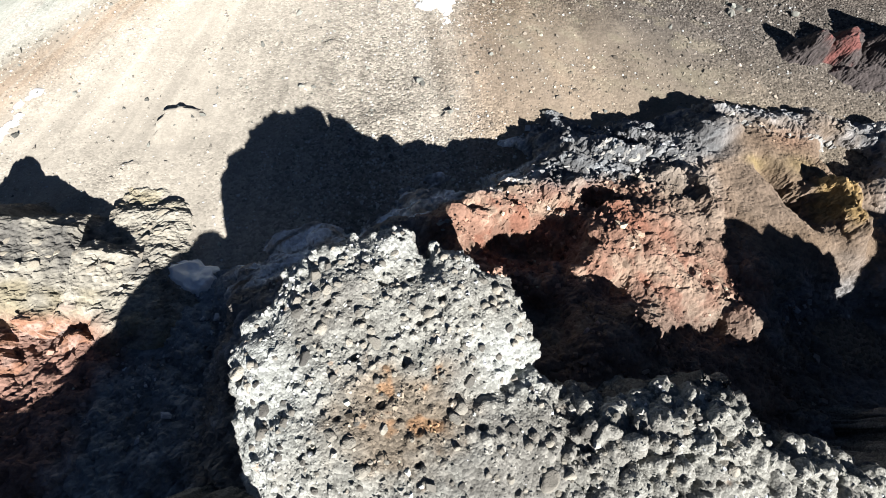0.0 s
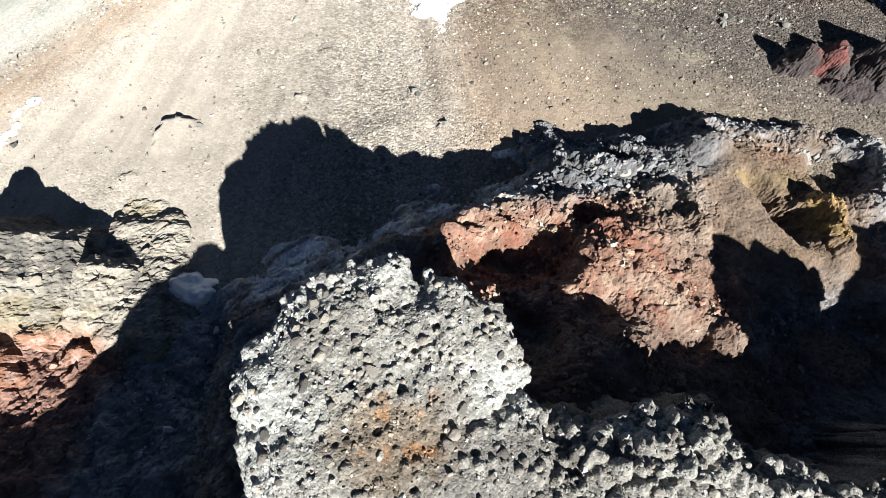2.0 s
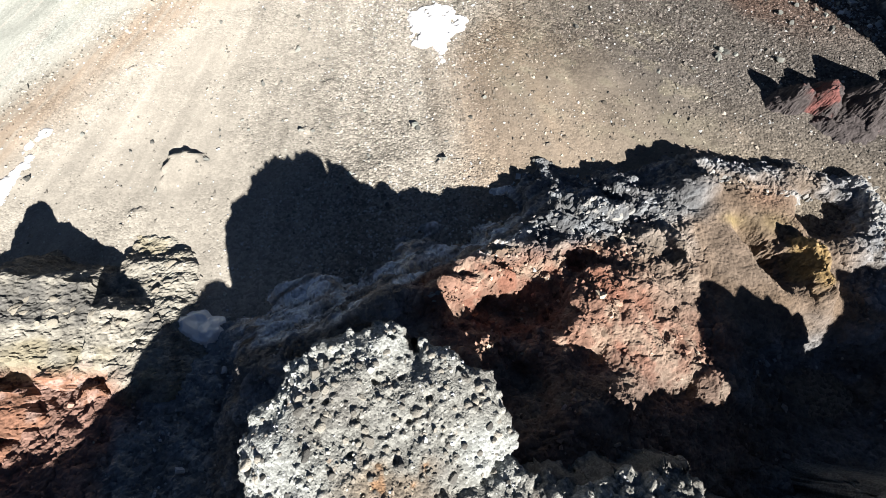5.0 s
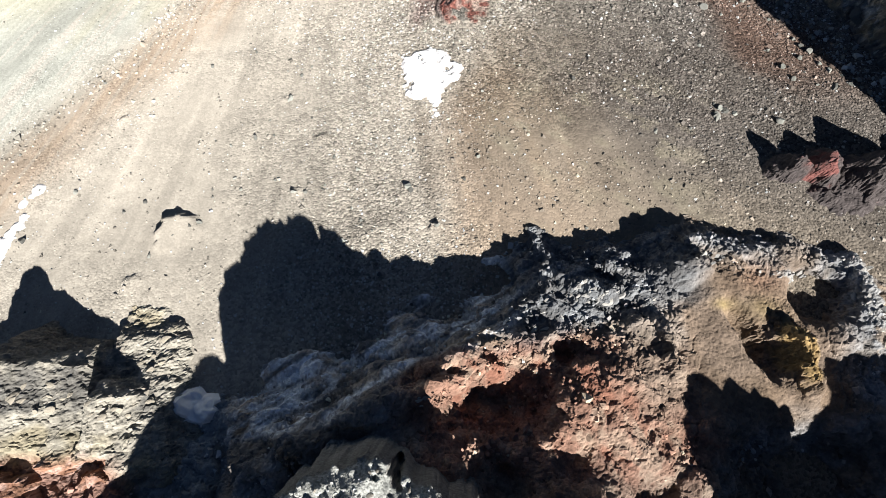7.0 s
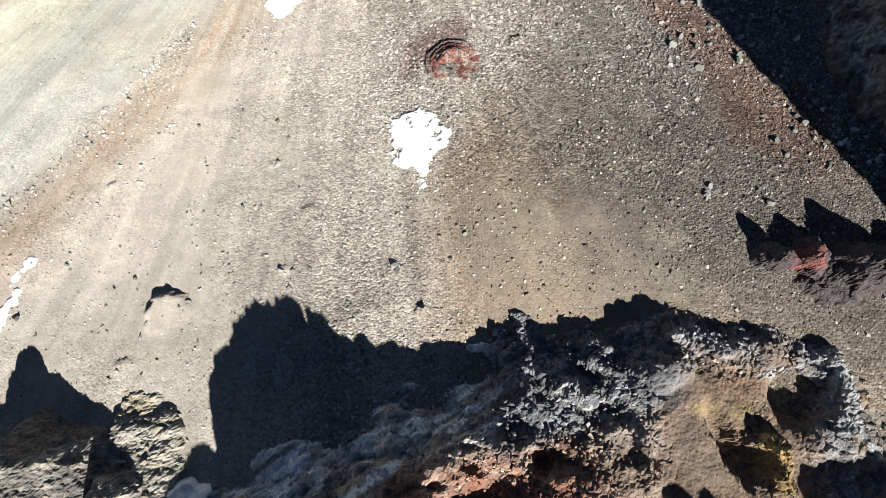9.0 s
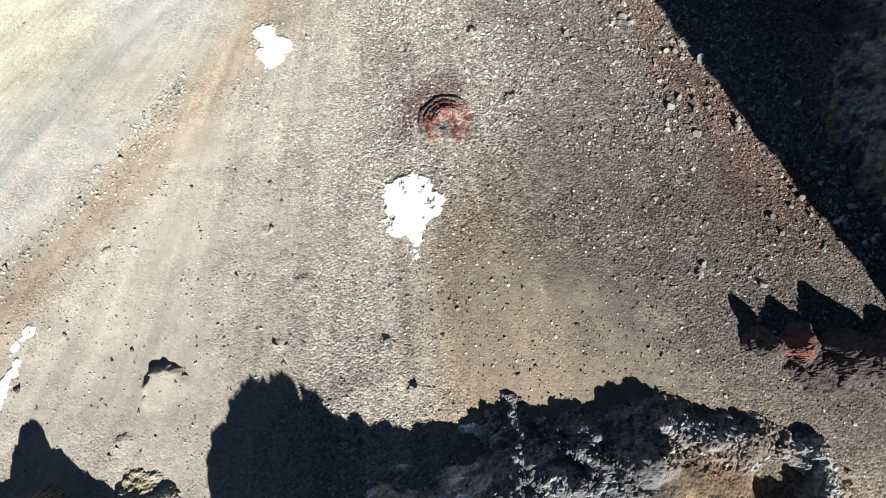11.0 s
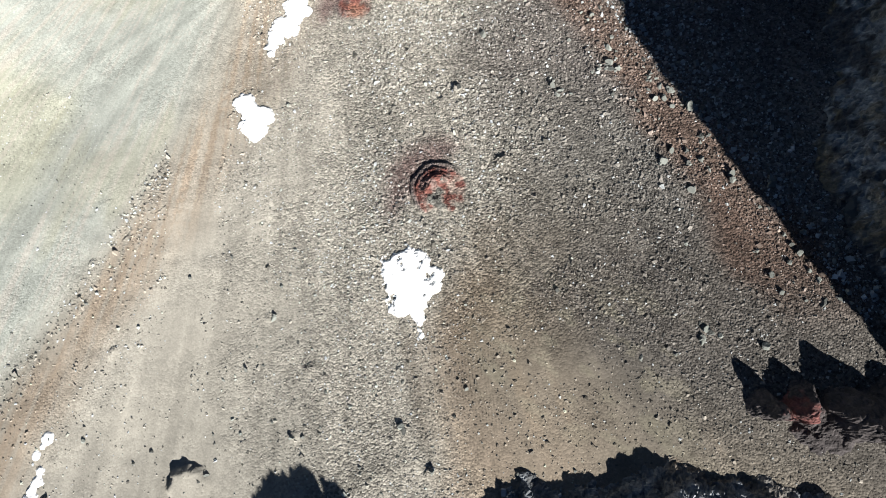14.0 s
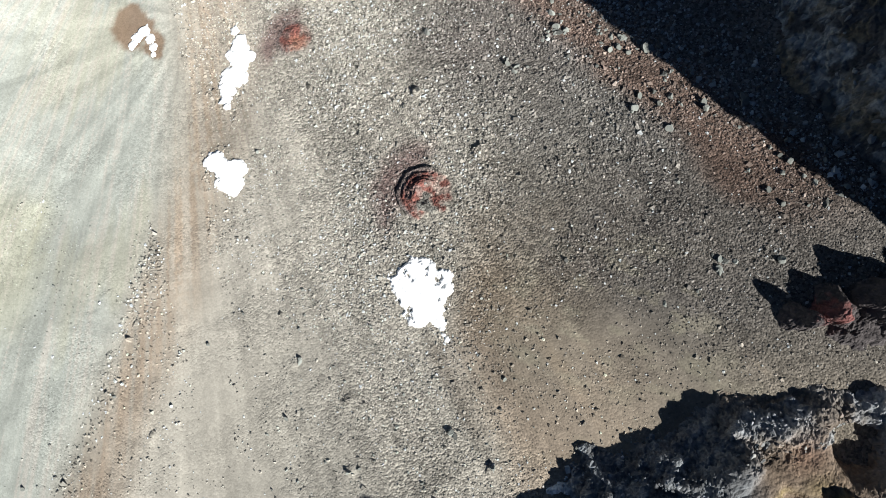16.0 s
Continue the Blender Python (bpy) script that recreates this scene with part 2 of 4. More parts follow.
def mesh_from(name, co, faces, colours=None, flat=True, coarse=None):
    me = bpy.data.meshes.new(name)
    me.vertices.add(len(co))
    me.vertices.foreach_set("co", np.ascontiguousarray(co, np.float32).ravel())
    n, k = faces.shape
    me.loops.add(n * k)
    me.loops.foreach_set("vertex_index", np.ascontiguousarray(faces, np.int32).ravel())
    me.polygons.add(n)
    me.polygons.foreach_set("loop_start", np.arange(0, n * k, k, dtype=np.int32))
    me.polygons.foreach_set("use_smooth", np.full(n, not flat))
    if colours is not None:
        layer = me.color_attributes.new("tint", "FLOAT_COLOR", "POINT")
        layer.data.foreach_set("color", np.c_[np.clip(colours, 0, 1.2) * TONE, np.ones(len(co)) if coarse is None else coarse].astype(np.float32).ravel())
    me.update(calc_edges=True)
    return me


def grid_faces(nx, ny, keep=None):
    i = np.arange(nx * ny).reshape(ny, nx)
    f = np.stack([i[:-1, :-1], i[:-1, 1:], i[1:, 1:], i[1:, :-1]], -1)
    return f[keep] if keep is not None else f.reshape(-1, 4)


def compact(co, faces, *others):
    used = np.unique(faces)
    back = np.zeros(len(co), np.int64)
    back[used] = np.arange(len(used))
    return [co[used], back[faces]] + [o[used] for o in others]


def rock_sheet(height, others, x0, x1, y0, y1, step, rough, colour, dip=0.7):
    """A rock surface: where it stands over its neighbours, roughened along its normals."""
    xs, ys = np.arange(x0, x1, step), np.arange(y0, y1, step)
    X, Y = np.meshgrid(xs, ys)
    Z = height(X, Y)
    under = np.full(X.shape, -99.0)
    for other in others:
        under = np.maximum(under, other(X, Y))
    over = Z > under - dip
    keep = over[:-1, :-1] | over[1:, 1:] | over[:-1, 1:] | over[1:, :-1]
    Z = np.maximum(Z, under - dip * 1.5)
    gy, gx = np.gradient(Z, step)
    N = np.stack([-gx, -gy, np.ones_like(gx)], -1)
    N /= np.linalg.norm(N, axis=-1, keepdims=True)
    P = np.stack([X, Y, Z], -1)
    D = rough(X, Y, Z)
    lim = np.clip(1.2 - 0.06 * np.abs(gx) - 0.06 * np.abs(gy), 0.5, 1)
    P = P + N * (D * lim)[..., None]
    C = colour(P[..., 0], P[..., 1], P[..., 2], N[..., 2], D)
    return compact(P.reshape(-1, 3), grid_faces(len(xs), len(ys), keep), C.reshape(-1, 3))


def mix(a, b, w):
    return a + (b - a) * w[..., None]


def rgb(*c):
    return np.array(c, float)


# ---- materials ----
def stone_material(name, fine=6.0, coarse=0.9, relief=0.05, grain=0.35, tint=None, speckle=0.0, rough=0.95, by_grain=False):
    mat = bpy.data.materials.new(name)
    mat.use_nodes = True
    nodes, links = mat.node_tree.nodes, mat.node_tree.links
    bsdf = nodes["Principled BSDF"]
    bsdf.inputs["Roughness"].default_value = rough
    bsdf.inputs["Specular IOR Level"].default_value = 0.15
    bsdf.inputs["Diffuse Roughness"].default_value = 0.8
    where = nodes.new("ShaderNodeTexCoord")
    base = nodes.new("ShaderNodeAttribute")
    base.attribute_name = "tint"
    colour = base.outputs["Color"]
    if tint:
        flat = nodes.new("ShaderNodeRGB")
        flat.outputs[0].default_value = (*tint, 1)
        colour = flat.outputs[0]
    n1, n2 = nodes.new("ShaderNodeTexNoise"), nodes.new("ShaderNodeTexNoise")
    n1.inputs["Scale"].default_value, n1.inputs["Detail"].default_value, n1.inputs["Roughness"].default_value = fine, 8, 0.7
    n2.inputs["Scale"].default_value, n2.inputs["Detail"].default_value = coarse, 5
    vor = nodes.new("ShaderNodeTexVoronoi")
    vor.inputs["Scale"].default_value = fine * 0.8
    for n in (n1, n2, vor):
        links.new(where.outputs["Object"], n.inputs["Vector"])
    value = nodes.new("ShaderNodeMath")
    value.operation = "MULTIPLY_ADD"
    links.new(n1.outputs["Fac"], value.inputs[0])
    value.inputs[1].default_value, value.inputs[2].default_value = grain * 2, 1 - grain
    second = nodes.new("ShaderNodeMath")
    second.operation = "MULTIPLY_ADD"
    links.new(n2.outputs["Fac"], second.inputs[0])
    second.inputs[1].default_value, second.inputs[2].default_value = grain * 1.4, 1 - grain * 0.7
    both = nodes.new("ShaderNodeMath")
    both.operation = "MULTIPLY"
    links.new(value.outputs[0], both.inputs[0])
    links.new(second.outputs[0], both.inputs[1])
    out = both.outputs[0]
    if speckle:                                            # single light and dark grains
        ramp = nodes.new("ShaderNodeMapRange")
        ramp.inputs["To Min"].default_value, ramp.inputs["To Max"].default_value = 1 - speckle, 1 + speckle
        sep = nodes.new("ShaderNodeSeparateColor")
        links.new(vor.outputs["Color"], sep.inputs[0])
        links.new(sep.outputs[0], ramp.inputs["Value"])
        if by_grain:                                       # finer gravel is more even
            for end, sign in (("To Min", -speckle), ("To Max", speckle)):
                span = nodes.new("ShaderNodeMath")
                span.operation = "MULTIPLY_ADD"
                links.new(base.outputs["Alpha"], span.inputs[0])
                span.inputs[1].default_value, span.inputs[2].default_value = sign, 1.0
                links.new(span.outputs[0], ramp.inputs[end])
        more = nodes.new("ShaderNodeMath")
        more.operation = "MULTIPLY"
        links.new(out, more.inputs[0])
        links.new(ramp.outputs[0], more.inputs[1])
        out = more.outputs[0]
    scale = nodes.new("ShaderNodeVectorMath")
    scale.operation = "SCALE"
    links.new(colour, scale.inputs[0])
    links.new(out, scale.inputs["Scale"])
    links.new(scale.outputs[0], bsdf.inputs["Base Color"])
    add = nodes.new("ShaderNodeMath")
    add.operation = "SUBTRACT"
    links.new(n1.outputs["Fac"], add.inputs[0])
    links.new(vor.outputs["Distance"], add.inputs[1])
    bump = nodes.new("ShaderNodeBump")
    bump.inputs["Strength"].default_value, bump.inputs["Distance"].default_value = 1.0, relief
    links.new(add.outputs[0], bump.inputs["Height"])
    links.new(bump.outputs[0], bsdf.inputs["Normal"])
    return mat


def loose_material(name, relief=0.02):
    """Loose stones: each island of a mesh, or each object, has its own shade of its tint."""
    mat = stone_material(name, 9.0, 2.0, relief, 0.3)
    return mat


SCREE = stone_material("scree", 6.0, 0.35, 0.20, 0.34, speckle=0.62, by_grain=True)
for node in SCREE.node_tree.nodes:                         # the gravel's grain size differs over the slope
    if node.bl_idname == "ShaderNodeBump":
        grain = [n for n in SCREE.node_tree.nodes if n.bl_idname == "ShaderNodeAttribute"][0]
        SCREE.node_tree.links.new(grain.outputs["Alpha"], node.inputs["Strength"])
ROCK = stone_material("rock", 5.0, 0.6, 0.09, 0.42, speckle=0.18)
CONGLOMERATE = stone_material("conglomerate", 11.0, 0.8, 0.05, 0.36, speckle=0.34)
STONE = loose_material("loose_stone")


def snow_material():
    mat = bpy.data.materials.new("snow")
    mat.use_nodes = True
    nodes, links = mat.node_tree.nodes, mat.node_tree.links
    bsdf = nodes["Principled BSDF"]
    bsdf.inputs["Roughness"].default_value = 0.6
    n = nodes.new("ShaderNodeTexNoise")
    n.inputs["Scale"].default_value, n.inputs["Detail"].default_value = 1.6, 8
    ramp = nodes.new("ShaderNodeValToRGB")
    ramp.color_ramp.elements[0].position, ramp.color_ramp.elements[0].color = 0.25, (0.80, 0.81, 0.82, 1)
    ramp.color_ramp.elements[1].position, ramp.color_ramp.elements[1].color = 0.5, (0.93, 0.94, 0.96, 1)
    links.new(n.outputs["Fac"], ramp.inputs[0])
    links.new(ramp.outputs[0], bsdf.inputs["Base Color"])
    bump = nodes.new("ShaderNodeBump")
    bump.inputs["Distance"].default_value = 0.08
    links.new(n.outputs["Fac"], bump.inputs["Height"])
    links.new(bump.outputs[0], bsdf.inputs["Normal"])
    return mat


SNOW = snow_material()

# ---- natural colours of the place, with some shade worked into the rock tints ----
TAN, PALE, BROWN, UMBER = rgb(0.48, 0.425, 0.35), rgb(0.415, 0.413, 0.358), rgb(0.258, 0.198, 0.138), rgb(0.27, 0.18, 0.125)
SLATE, RUST, OCHRE = rgb(0.15, 0.135, 0.125), rgb(0.22, 0.14, 0.105), rgb(0.38, 0.285, 0.13)


def fan_edge(y):
    return line(y, (20, 36, 42, 49, 55, 65, 74, 85, 100), (-50, -40.8, -35.8, -30.4, -26.4, -20.6, -17.4, -15, -14))


def ground_colour(x, y, z=None, *rest):
    wob = fbm(x / 6, y / 6, 0, 4, 101)
    theta = np.arctan2(x + 8, 112 - y)
    streak = fbm(theta * 60, np.hypot(x + 8, y - 112) / 26, 0, 4, 111)
    c = np.broadcast_to(TAN, x.shape + (3,)).copy()
    c = mix(c, rgb(0.525, 0.47, 0.39), 0.8 * smooth(3, -12, x + 3 * wob) * smooth(80, 50, y))
    # brown lower part in the east, with a reddish edge
    edge = line(y, (20, 29, 37, 45, 60, 80), (6, 3.6, 2.4, 7, 13, 18)) + 2.0 * wob + 1.5 * streak
    right = smooth(-3.0, 4.0, x - edge)
    c = mix(c, BROWN, (0.85 - 0.2 * smooth(38, 30, y)) * right * smooth(56, 40, y + 4 * wob))
    c = mix(c, UMBER, 0.35 * right * smooth(7, 1, x - edge) * smooth(48, 36, y))
    c = mix(c, BROWN * 1.45 + rgb(0.02, 0.01, 0), 0.7 * right * smooth(0.1, 0.5, streak + 0.4 * wob) * smooth(38, 28, y))
    # grey slate scree and rusty belt towards the cliff
    c = mix(c, SLATE * 1.05, 0.72 * smooth(10, 25, x - 0.25 * (y - 50) + 6 * wob) * smooth(22, 34, y + 0.5 * (x - 26)))
    c = mix(c, rgb(0.26, 0.23, 0.195), 0.6 * smooth(6, 14, x + 4 * wob) * smooth(40, 50, y) * smooth(30, 18, x))
    c = mix(c, rgb(0.185, 0.152, 0.135), 0.6 * smooth(5, 16, x + 5 * wob) * smooth(54, 66, y + 5 * wob))
    belt = 40.5 - 0.43 * (y - 36)
    c = mix(c, RUST, 0.85 * smooth(5, 1.5, np.abs(x - belt + 3.5) + 3 * wob) * smooth(34, 42, y))
    dust = fbm((0.75 * x - 0.65 * y) / 2.2, (0.65 * x + 0.75 * y) / 0.9, 0, 4, 117)       # dusty tongues
    c = mix(c, rgb(0.37, 0.322, 0.235), 0.75 * smooth(0.05, 0.4, dust + 0.4 * wob) * smooth(5, 9, x) * smooth(29, 20, x) * smooth(46, 34, y))
    c = mix(c, rgb(0.44, 0.34, 0.25), 0.6 * smooth(2, 6, x + 2 * wob) * smooth(22, 12, x) * smooth(36, 26, y + 3 * wob))
    # pale fan in the west with its brown border
    f = x - fan_edge(y) + 1.2 * wob
    c = mix(c, rgb(0.41, 0.34, 0.265), 0.65 * smooth(13, 6, f) * smooth(-2.5, 2.5, f))
    fine_streak = fbm(theta * 190, np.hypot(x + 8, y - 112) / 14, 0, 3, 119)
    c = mix(c, rgb(0.34, 0.25, 0.175), 0.7 * smooth(12, 5, f) * smooth(-1.5, 2.0, f) * smooth(-0.12 - 0.3 * smooth(50, 38, y), 0.35, fine_streak))
    c = mix(c, PALE, smooth(5.0, -5.0, f))
    c = mix(c, rgb(0.43, 0.40, 0.30), 0.6 * smooth(1.0, -1.2, f) * smooth(0.0, 0.45, fbm(x / 14 + 3, y / 14, 0, 2, 121) + 0.5 * streak))
    c = mix(c, rgb(0.53, 0.485, 0.32), 0.4 * smooth(0.2, 0.7, bump_at(x, y, -43, 62, 9, 9) + 0.3 * wob))
    rays = fbm(np.arctan2(x + 13, 81.5 - y) * 12, np.hypot(x + 13, y - 81.5) / 40, 4, 4, 127)
    c = c * (1 + 0.38 * smooth(3, -2, f) * rays)[..., None]
    c = mix(c, rgb(0.47, 0.40, 0.34), 0.5 * smooth(2, -2, f) * smooth(0.1, 0.45, fine_streak + 0.4 * rays))
    c = c * (1 + 0.16 * smooth(10, -4, x) * fine_streak + 0.02 * smooth(0, -8, x))[..., None]
    c = c * (1 + 0.22 * streak * smooth(-3, 3, f) + 0.14 * wob)[..., None]
    c = mix(c, rgb(0.21, 0.13, 0.08), 0.85 * smooth(0.35, 0.6, np.maximum(bump_at(x, y, -20.0, 83.0, 2.8, 3.2), bump_at(x, y, -18.2, 79.9, 1.3, 1.9)) + 0.3 * fbm(x / 1.5, y / 1.5, 0, 4, 103)))
    # red vents
    for cx, cy, r, h in PITS:
        q = np.hypot(x - cx, y - cy) / r + 0.13 * fbm(x / 1.3, y / 1.3, 2, 4, 21, 0.6)
        along = ((y - cy) * 0.70 - (x - cx) * 0.71) / r
        c = mix(c, rgb(0.21, 0.135, 0.12), 0.85 * smooth(2.4, 1.5, q + 0.35 * wob) * smooth(0.1, 0.9, along + 0.3 * wob))
        c = mix(c, rgb(0.25, 0.20, 0.18), 0.8 * smooth(1.05, 0.98, q) * smooth(-0.2, 0.3, along))
        heart = np.hypot(x - cx + 0.1 * r, (y - cy + 0.35 * r) * 0.8) / r + 0.3 * fbm(x / 0.9, y / 0.9, 8, 3, 22)
        ring = smooth(0.95, 0.78, q) * smooth(0.22, 0.36, heart) * smooth(-0.75, -0.45, (y - cy) / r + 0.5 * fbm(x / 0.9, y / 0.9, 5, 3, 24))
        c = mix(c, rgb(0.27, 0.10, 0.078), (0.4 + 0.55 * smooth(-0.25, 0.2, fbm(x / 0.6, y / 0.6, 3, 3, 29))) * ring)
        c = mix(c, rgb(0.21, 0.195, 0.17), 0.9 * smooth(0.34, 0.22, heart))
    c = mix(c, rgb(0.44, 0.20, 0.13), 0.75 * smooth(0.3, 0.8, bump_at(x, y, -2.0, 73.4, 1.3, 1.1) + 0.3 * fbm(x / 0.7, y / 0.7, 1, 3, 123)))
    return c


def ridge_colour(x, y, z, up, d):
    wob, mid = fbm(x / 3, y / 3, z / 3, 4, 131), fbm(x / 1.1, y / 1.1, z / 1.1, 3, 137)
    c = np.broadcast_to(rgb(0.30, 0.27, 0.24), x.shape + (3,)).copy()
    c = mix(c, rgb(0.40, 0.40, 0.40), smooth(-0.1, 0.3, wob + 0.3 * mid))
    c = mix(c, rgb(0.36, 0.26, 0.17), 0.7 * smooth(0.15, 0.4, fbm(x / 5, y / 2, z, 3, 141)))
    rim = line(x, (-13, -5, 1, 5, 10, 14, 18, 22, 30), (9, 10.5, 14.6, 15.5, 17.3, 16.2, 15.2, 15, 8))
    red = smooth(-0.6, 1.0, rim - y + 1.6 * wob) * smooth(-1.5, 1.0, x + wob) * smooth(21.5, 18.5, x + 2.2 * wob)
    c = mix(c, rgb(0.385, 0.215, 0.15), 0.92 * red)
    c = mix(c, rgb(0.47, 0.35, 0.26), 0.75 * red * smooth(-0.05, 0.35, mid + 0.5 * wob))
    c = mix(c, rgb(0.37, 0.155, 0.10), 0.6 * red * smooth(0.1, 0.35, fbm(x / 1.8 + y / 3, y / 2.6, z / 2, 4, 147)))
    c = mix(c, rgb(0.36, 0.285, 0.22), 0.8 * smooth(12.0, 16.5, x + 2.5 * wob) * smooth(21, 18, x) * smooth(9, 13, y) )
    sand = smooth(18.0, 20.5, x + wob) * smooth(33, 29, x) * smooth(8, 12, y) * smooth(24, 20, y + wob)
    c = mix(c, rgb(0.29, 0.205, 0.14), 0.9 * sand)
    c = mix(c, rgb(0.56, 0.38, 0.165), 0.9 * smooth(0.35, 0.75, bump_at(x, y, 26.9, 14.9, 1.1, 2.8, 2) + 0.3 * mid))
    c = mix(c, OCHRE, 0.8 * bump_at(x, y, 22.9, 18.3, 0.9, 0.45, 2) + 0.5 * bump_at(x, y, 25.6, 18.0, 1.3, 0.8, 2))
    white = bump_at(x, y, 13.6, 19.0, 1.9, 1.3) + 0.8 * bump_at(x, y, 17.3, 18.6, 0.8, 0.8) + 0.6 * bump_at(x, y, 22.8, 21.8, 2.0, 0.8) + 0.75 * bump_at(x, y, 28.5, 20.6, 3.0, 0.5) + 0.9 * bump_at(x, y, 33.6, 19.5, 0.9, 3.3)
    c = mix(c, rgb(0.47, 0.46, 0.44), smooth(0.35, 0.85, white + 0.5 * mid))
    c = mix(c, rgb(0.40, 0.25, 0.17), 0.8 * bump_at(x, y, 26, 20.2, 1.6, 1.0, 2))
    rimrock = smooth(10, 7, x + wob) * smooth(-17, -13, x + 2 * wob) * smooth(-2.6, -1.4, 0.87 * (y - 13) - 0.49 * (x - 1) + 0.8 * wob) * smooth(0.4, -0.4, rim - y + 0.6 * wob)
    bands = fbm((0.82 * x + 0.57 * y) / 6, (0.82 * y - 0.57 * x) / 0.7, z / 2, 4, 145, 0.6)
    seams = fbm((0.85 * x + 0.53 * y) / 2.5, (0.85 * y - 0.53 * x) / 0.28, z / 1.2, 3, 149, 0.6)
    # pale slab rock, whitened further to make up for weak light in shade
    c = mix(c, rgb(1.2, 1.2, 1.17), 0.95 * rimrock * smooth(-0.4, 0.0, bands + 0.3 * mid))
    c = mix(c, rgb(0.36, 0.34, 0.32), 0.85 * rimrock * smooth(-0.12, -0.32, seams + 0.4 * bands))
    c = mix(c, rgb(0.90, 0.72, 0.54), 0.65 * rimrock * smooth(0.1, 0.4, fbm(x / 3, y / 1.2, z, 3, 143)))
    c = mix(c, mix(np.broadcast_to(rgb(0.19, 0.195, 0.20), c.shape), rgb(0.31, 0.325, 0.335), smooth(-0.2, 0.3, bands)), 0.85 * smooth(16.2, 18, y + 0.3 * (14 - x) + wob) * smooth(6, 9, x) * smooth(23, 20, x))
    # shade behind the crag put into the colour as a darker tint
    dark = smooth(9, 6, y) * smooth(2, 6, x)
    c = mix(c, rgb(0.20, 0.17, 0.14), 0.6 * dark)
    west = smooth(-11.5, -14, x)
    c = mix(c, rgb(0.44, 0.45, 0.44), 0.8 * west)
    c = mix(c, rgb(0.36, 0.17, 0.11), 0.8 * west * smooth(-18.5, -20.5, x + 1.5 * wob) * smooth(9, 6, y + wob))
    # relief shading put into the tint: hollows darker, raised rock lighter
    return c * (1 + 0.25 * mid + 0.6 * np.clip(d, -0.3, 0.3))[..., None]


def outcrop_colour(x, y, z, up, d):
    wob, mid = fbm(x / 3, y / 3, z / 2, 4, 151), fbm(x / 1.0, y / 1.0, z / 0.6, 3, 157)
    c = np.broadcast_to(rgb(0.24, 0.225, 0.20), x.shape + (3,)).copy()
    c = mix(c, rgb(0.475, 0.435, 0.36), smooth(-0.45, -0.05, wob + 0.4 * mid))
    c = mix(c, rgb(0.46, 0.39, 0.25), 0.7 * smooth(0.1, 0.5, fbm(x / 3, y / 3, z / 3, 3, 161)))
    # brown north face, its shade also painted in as a darker tint
    c = mix(c, rgb(0.30, 0.25, 0.19), 0.75 * smooth(14.6, 16.0, y + wob) * smooth(-21, -24, x + wob))
    low = smooth(9.2, 7.4, y + 1.2 * wob) * smooth(-18.5, -21, x + wob)
    c = mix(c, rgb(0.38, 0.19, 0.12), 0.95 * low)
    c = mix(c, rgb(0.58, 0.40, 0.33), 0.8 * low * smooth(0.05, 0.4, mid))
    # recess shade painted in by relief depth, raised parts lighter
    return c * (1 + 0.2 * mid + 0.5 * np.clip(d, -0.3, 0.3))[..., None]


def crag_colour(x, y, z, up, d):
    wob, mid = fbm(x / 2.6, y / 2.6, z / 2.6, 4, 171), fbm(x / 0.7, y / 0.7, z / 0.7, 3, 177)
    c = np.broadcast_to(rgb(0.44, 0.425, 0.375), x.shape + (3,)).copy()
    pale = smooth(-3.5, -6.5, x + 1.6 * wob) + smooth(1.8, 0.6, np.hypot((x - 3.6) / 1.3, y - 3.2) + 0.6 * wob) + 0.8 * smooth(6.5, 8.0, y + wob)
    c = mix(c, rgb(0.55, 0.555, 0.51), np.clip(pale, 0, 1) * 0.85)
    c = mix(c, rgb(0.31, 0.29, 0.255), 0.7 * smooth(0.05, 0.35, wob + 0.2 * mid) * (1 - np.clip(pale, 0, 1)))
    core = bump_at(x, y, -1.2, 1.0, 2.9, 2.4) + 0.25 * mid + 0.3 * wob
    c = mix(c, rgb(0.33, 0.255, 0.18), 0.8 * smooth(0.25, 0.8, core))
    c = mix(c, rgb(0.44, 0.25, 0.13), 0.8 * smooth(0.4, 0.65, bump_at(x, y, -0.6, 0.8, 1.8, 1.5) * 0.5 + 0.7 * mid))
    # steep faces darkened in the tint, in place of their shade
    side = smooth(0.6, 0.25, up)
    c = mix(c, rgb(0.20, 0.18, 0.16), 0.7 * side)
    # shade between the stones put into the colour by relief depth
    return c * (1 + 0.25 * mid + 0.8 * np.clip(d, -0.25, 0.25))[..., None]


def cliff_colour(x, y, z, up, d):
    wob, mid = fbm(x / 3, y / 3, z / 3, 4, 181), fbm(x, y, z, 3, 187)
    c = np.broadcast_to(rgb(0.17, 0.165, 0.16), x.shape + (3,)).copy()
    c = mix(c, rgb(0.46, 0.46, 0.44), smooth(-0.05, 0.2, wob + 0.6 * mid))
    c = mix(c, rgb(0.35, 0.28, 0.18), 0.7 * smooth(0.1, 0.35, fbm(x / 2, y / 2, z / 2, 3, 189)))
    fine = fbm(x / 0.35, y / 0.35, z / 0.5, 3, 188)
    return c * (1 + 0.25 * mid + 0.55 * fine)[..., None]


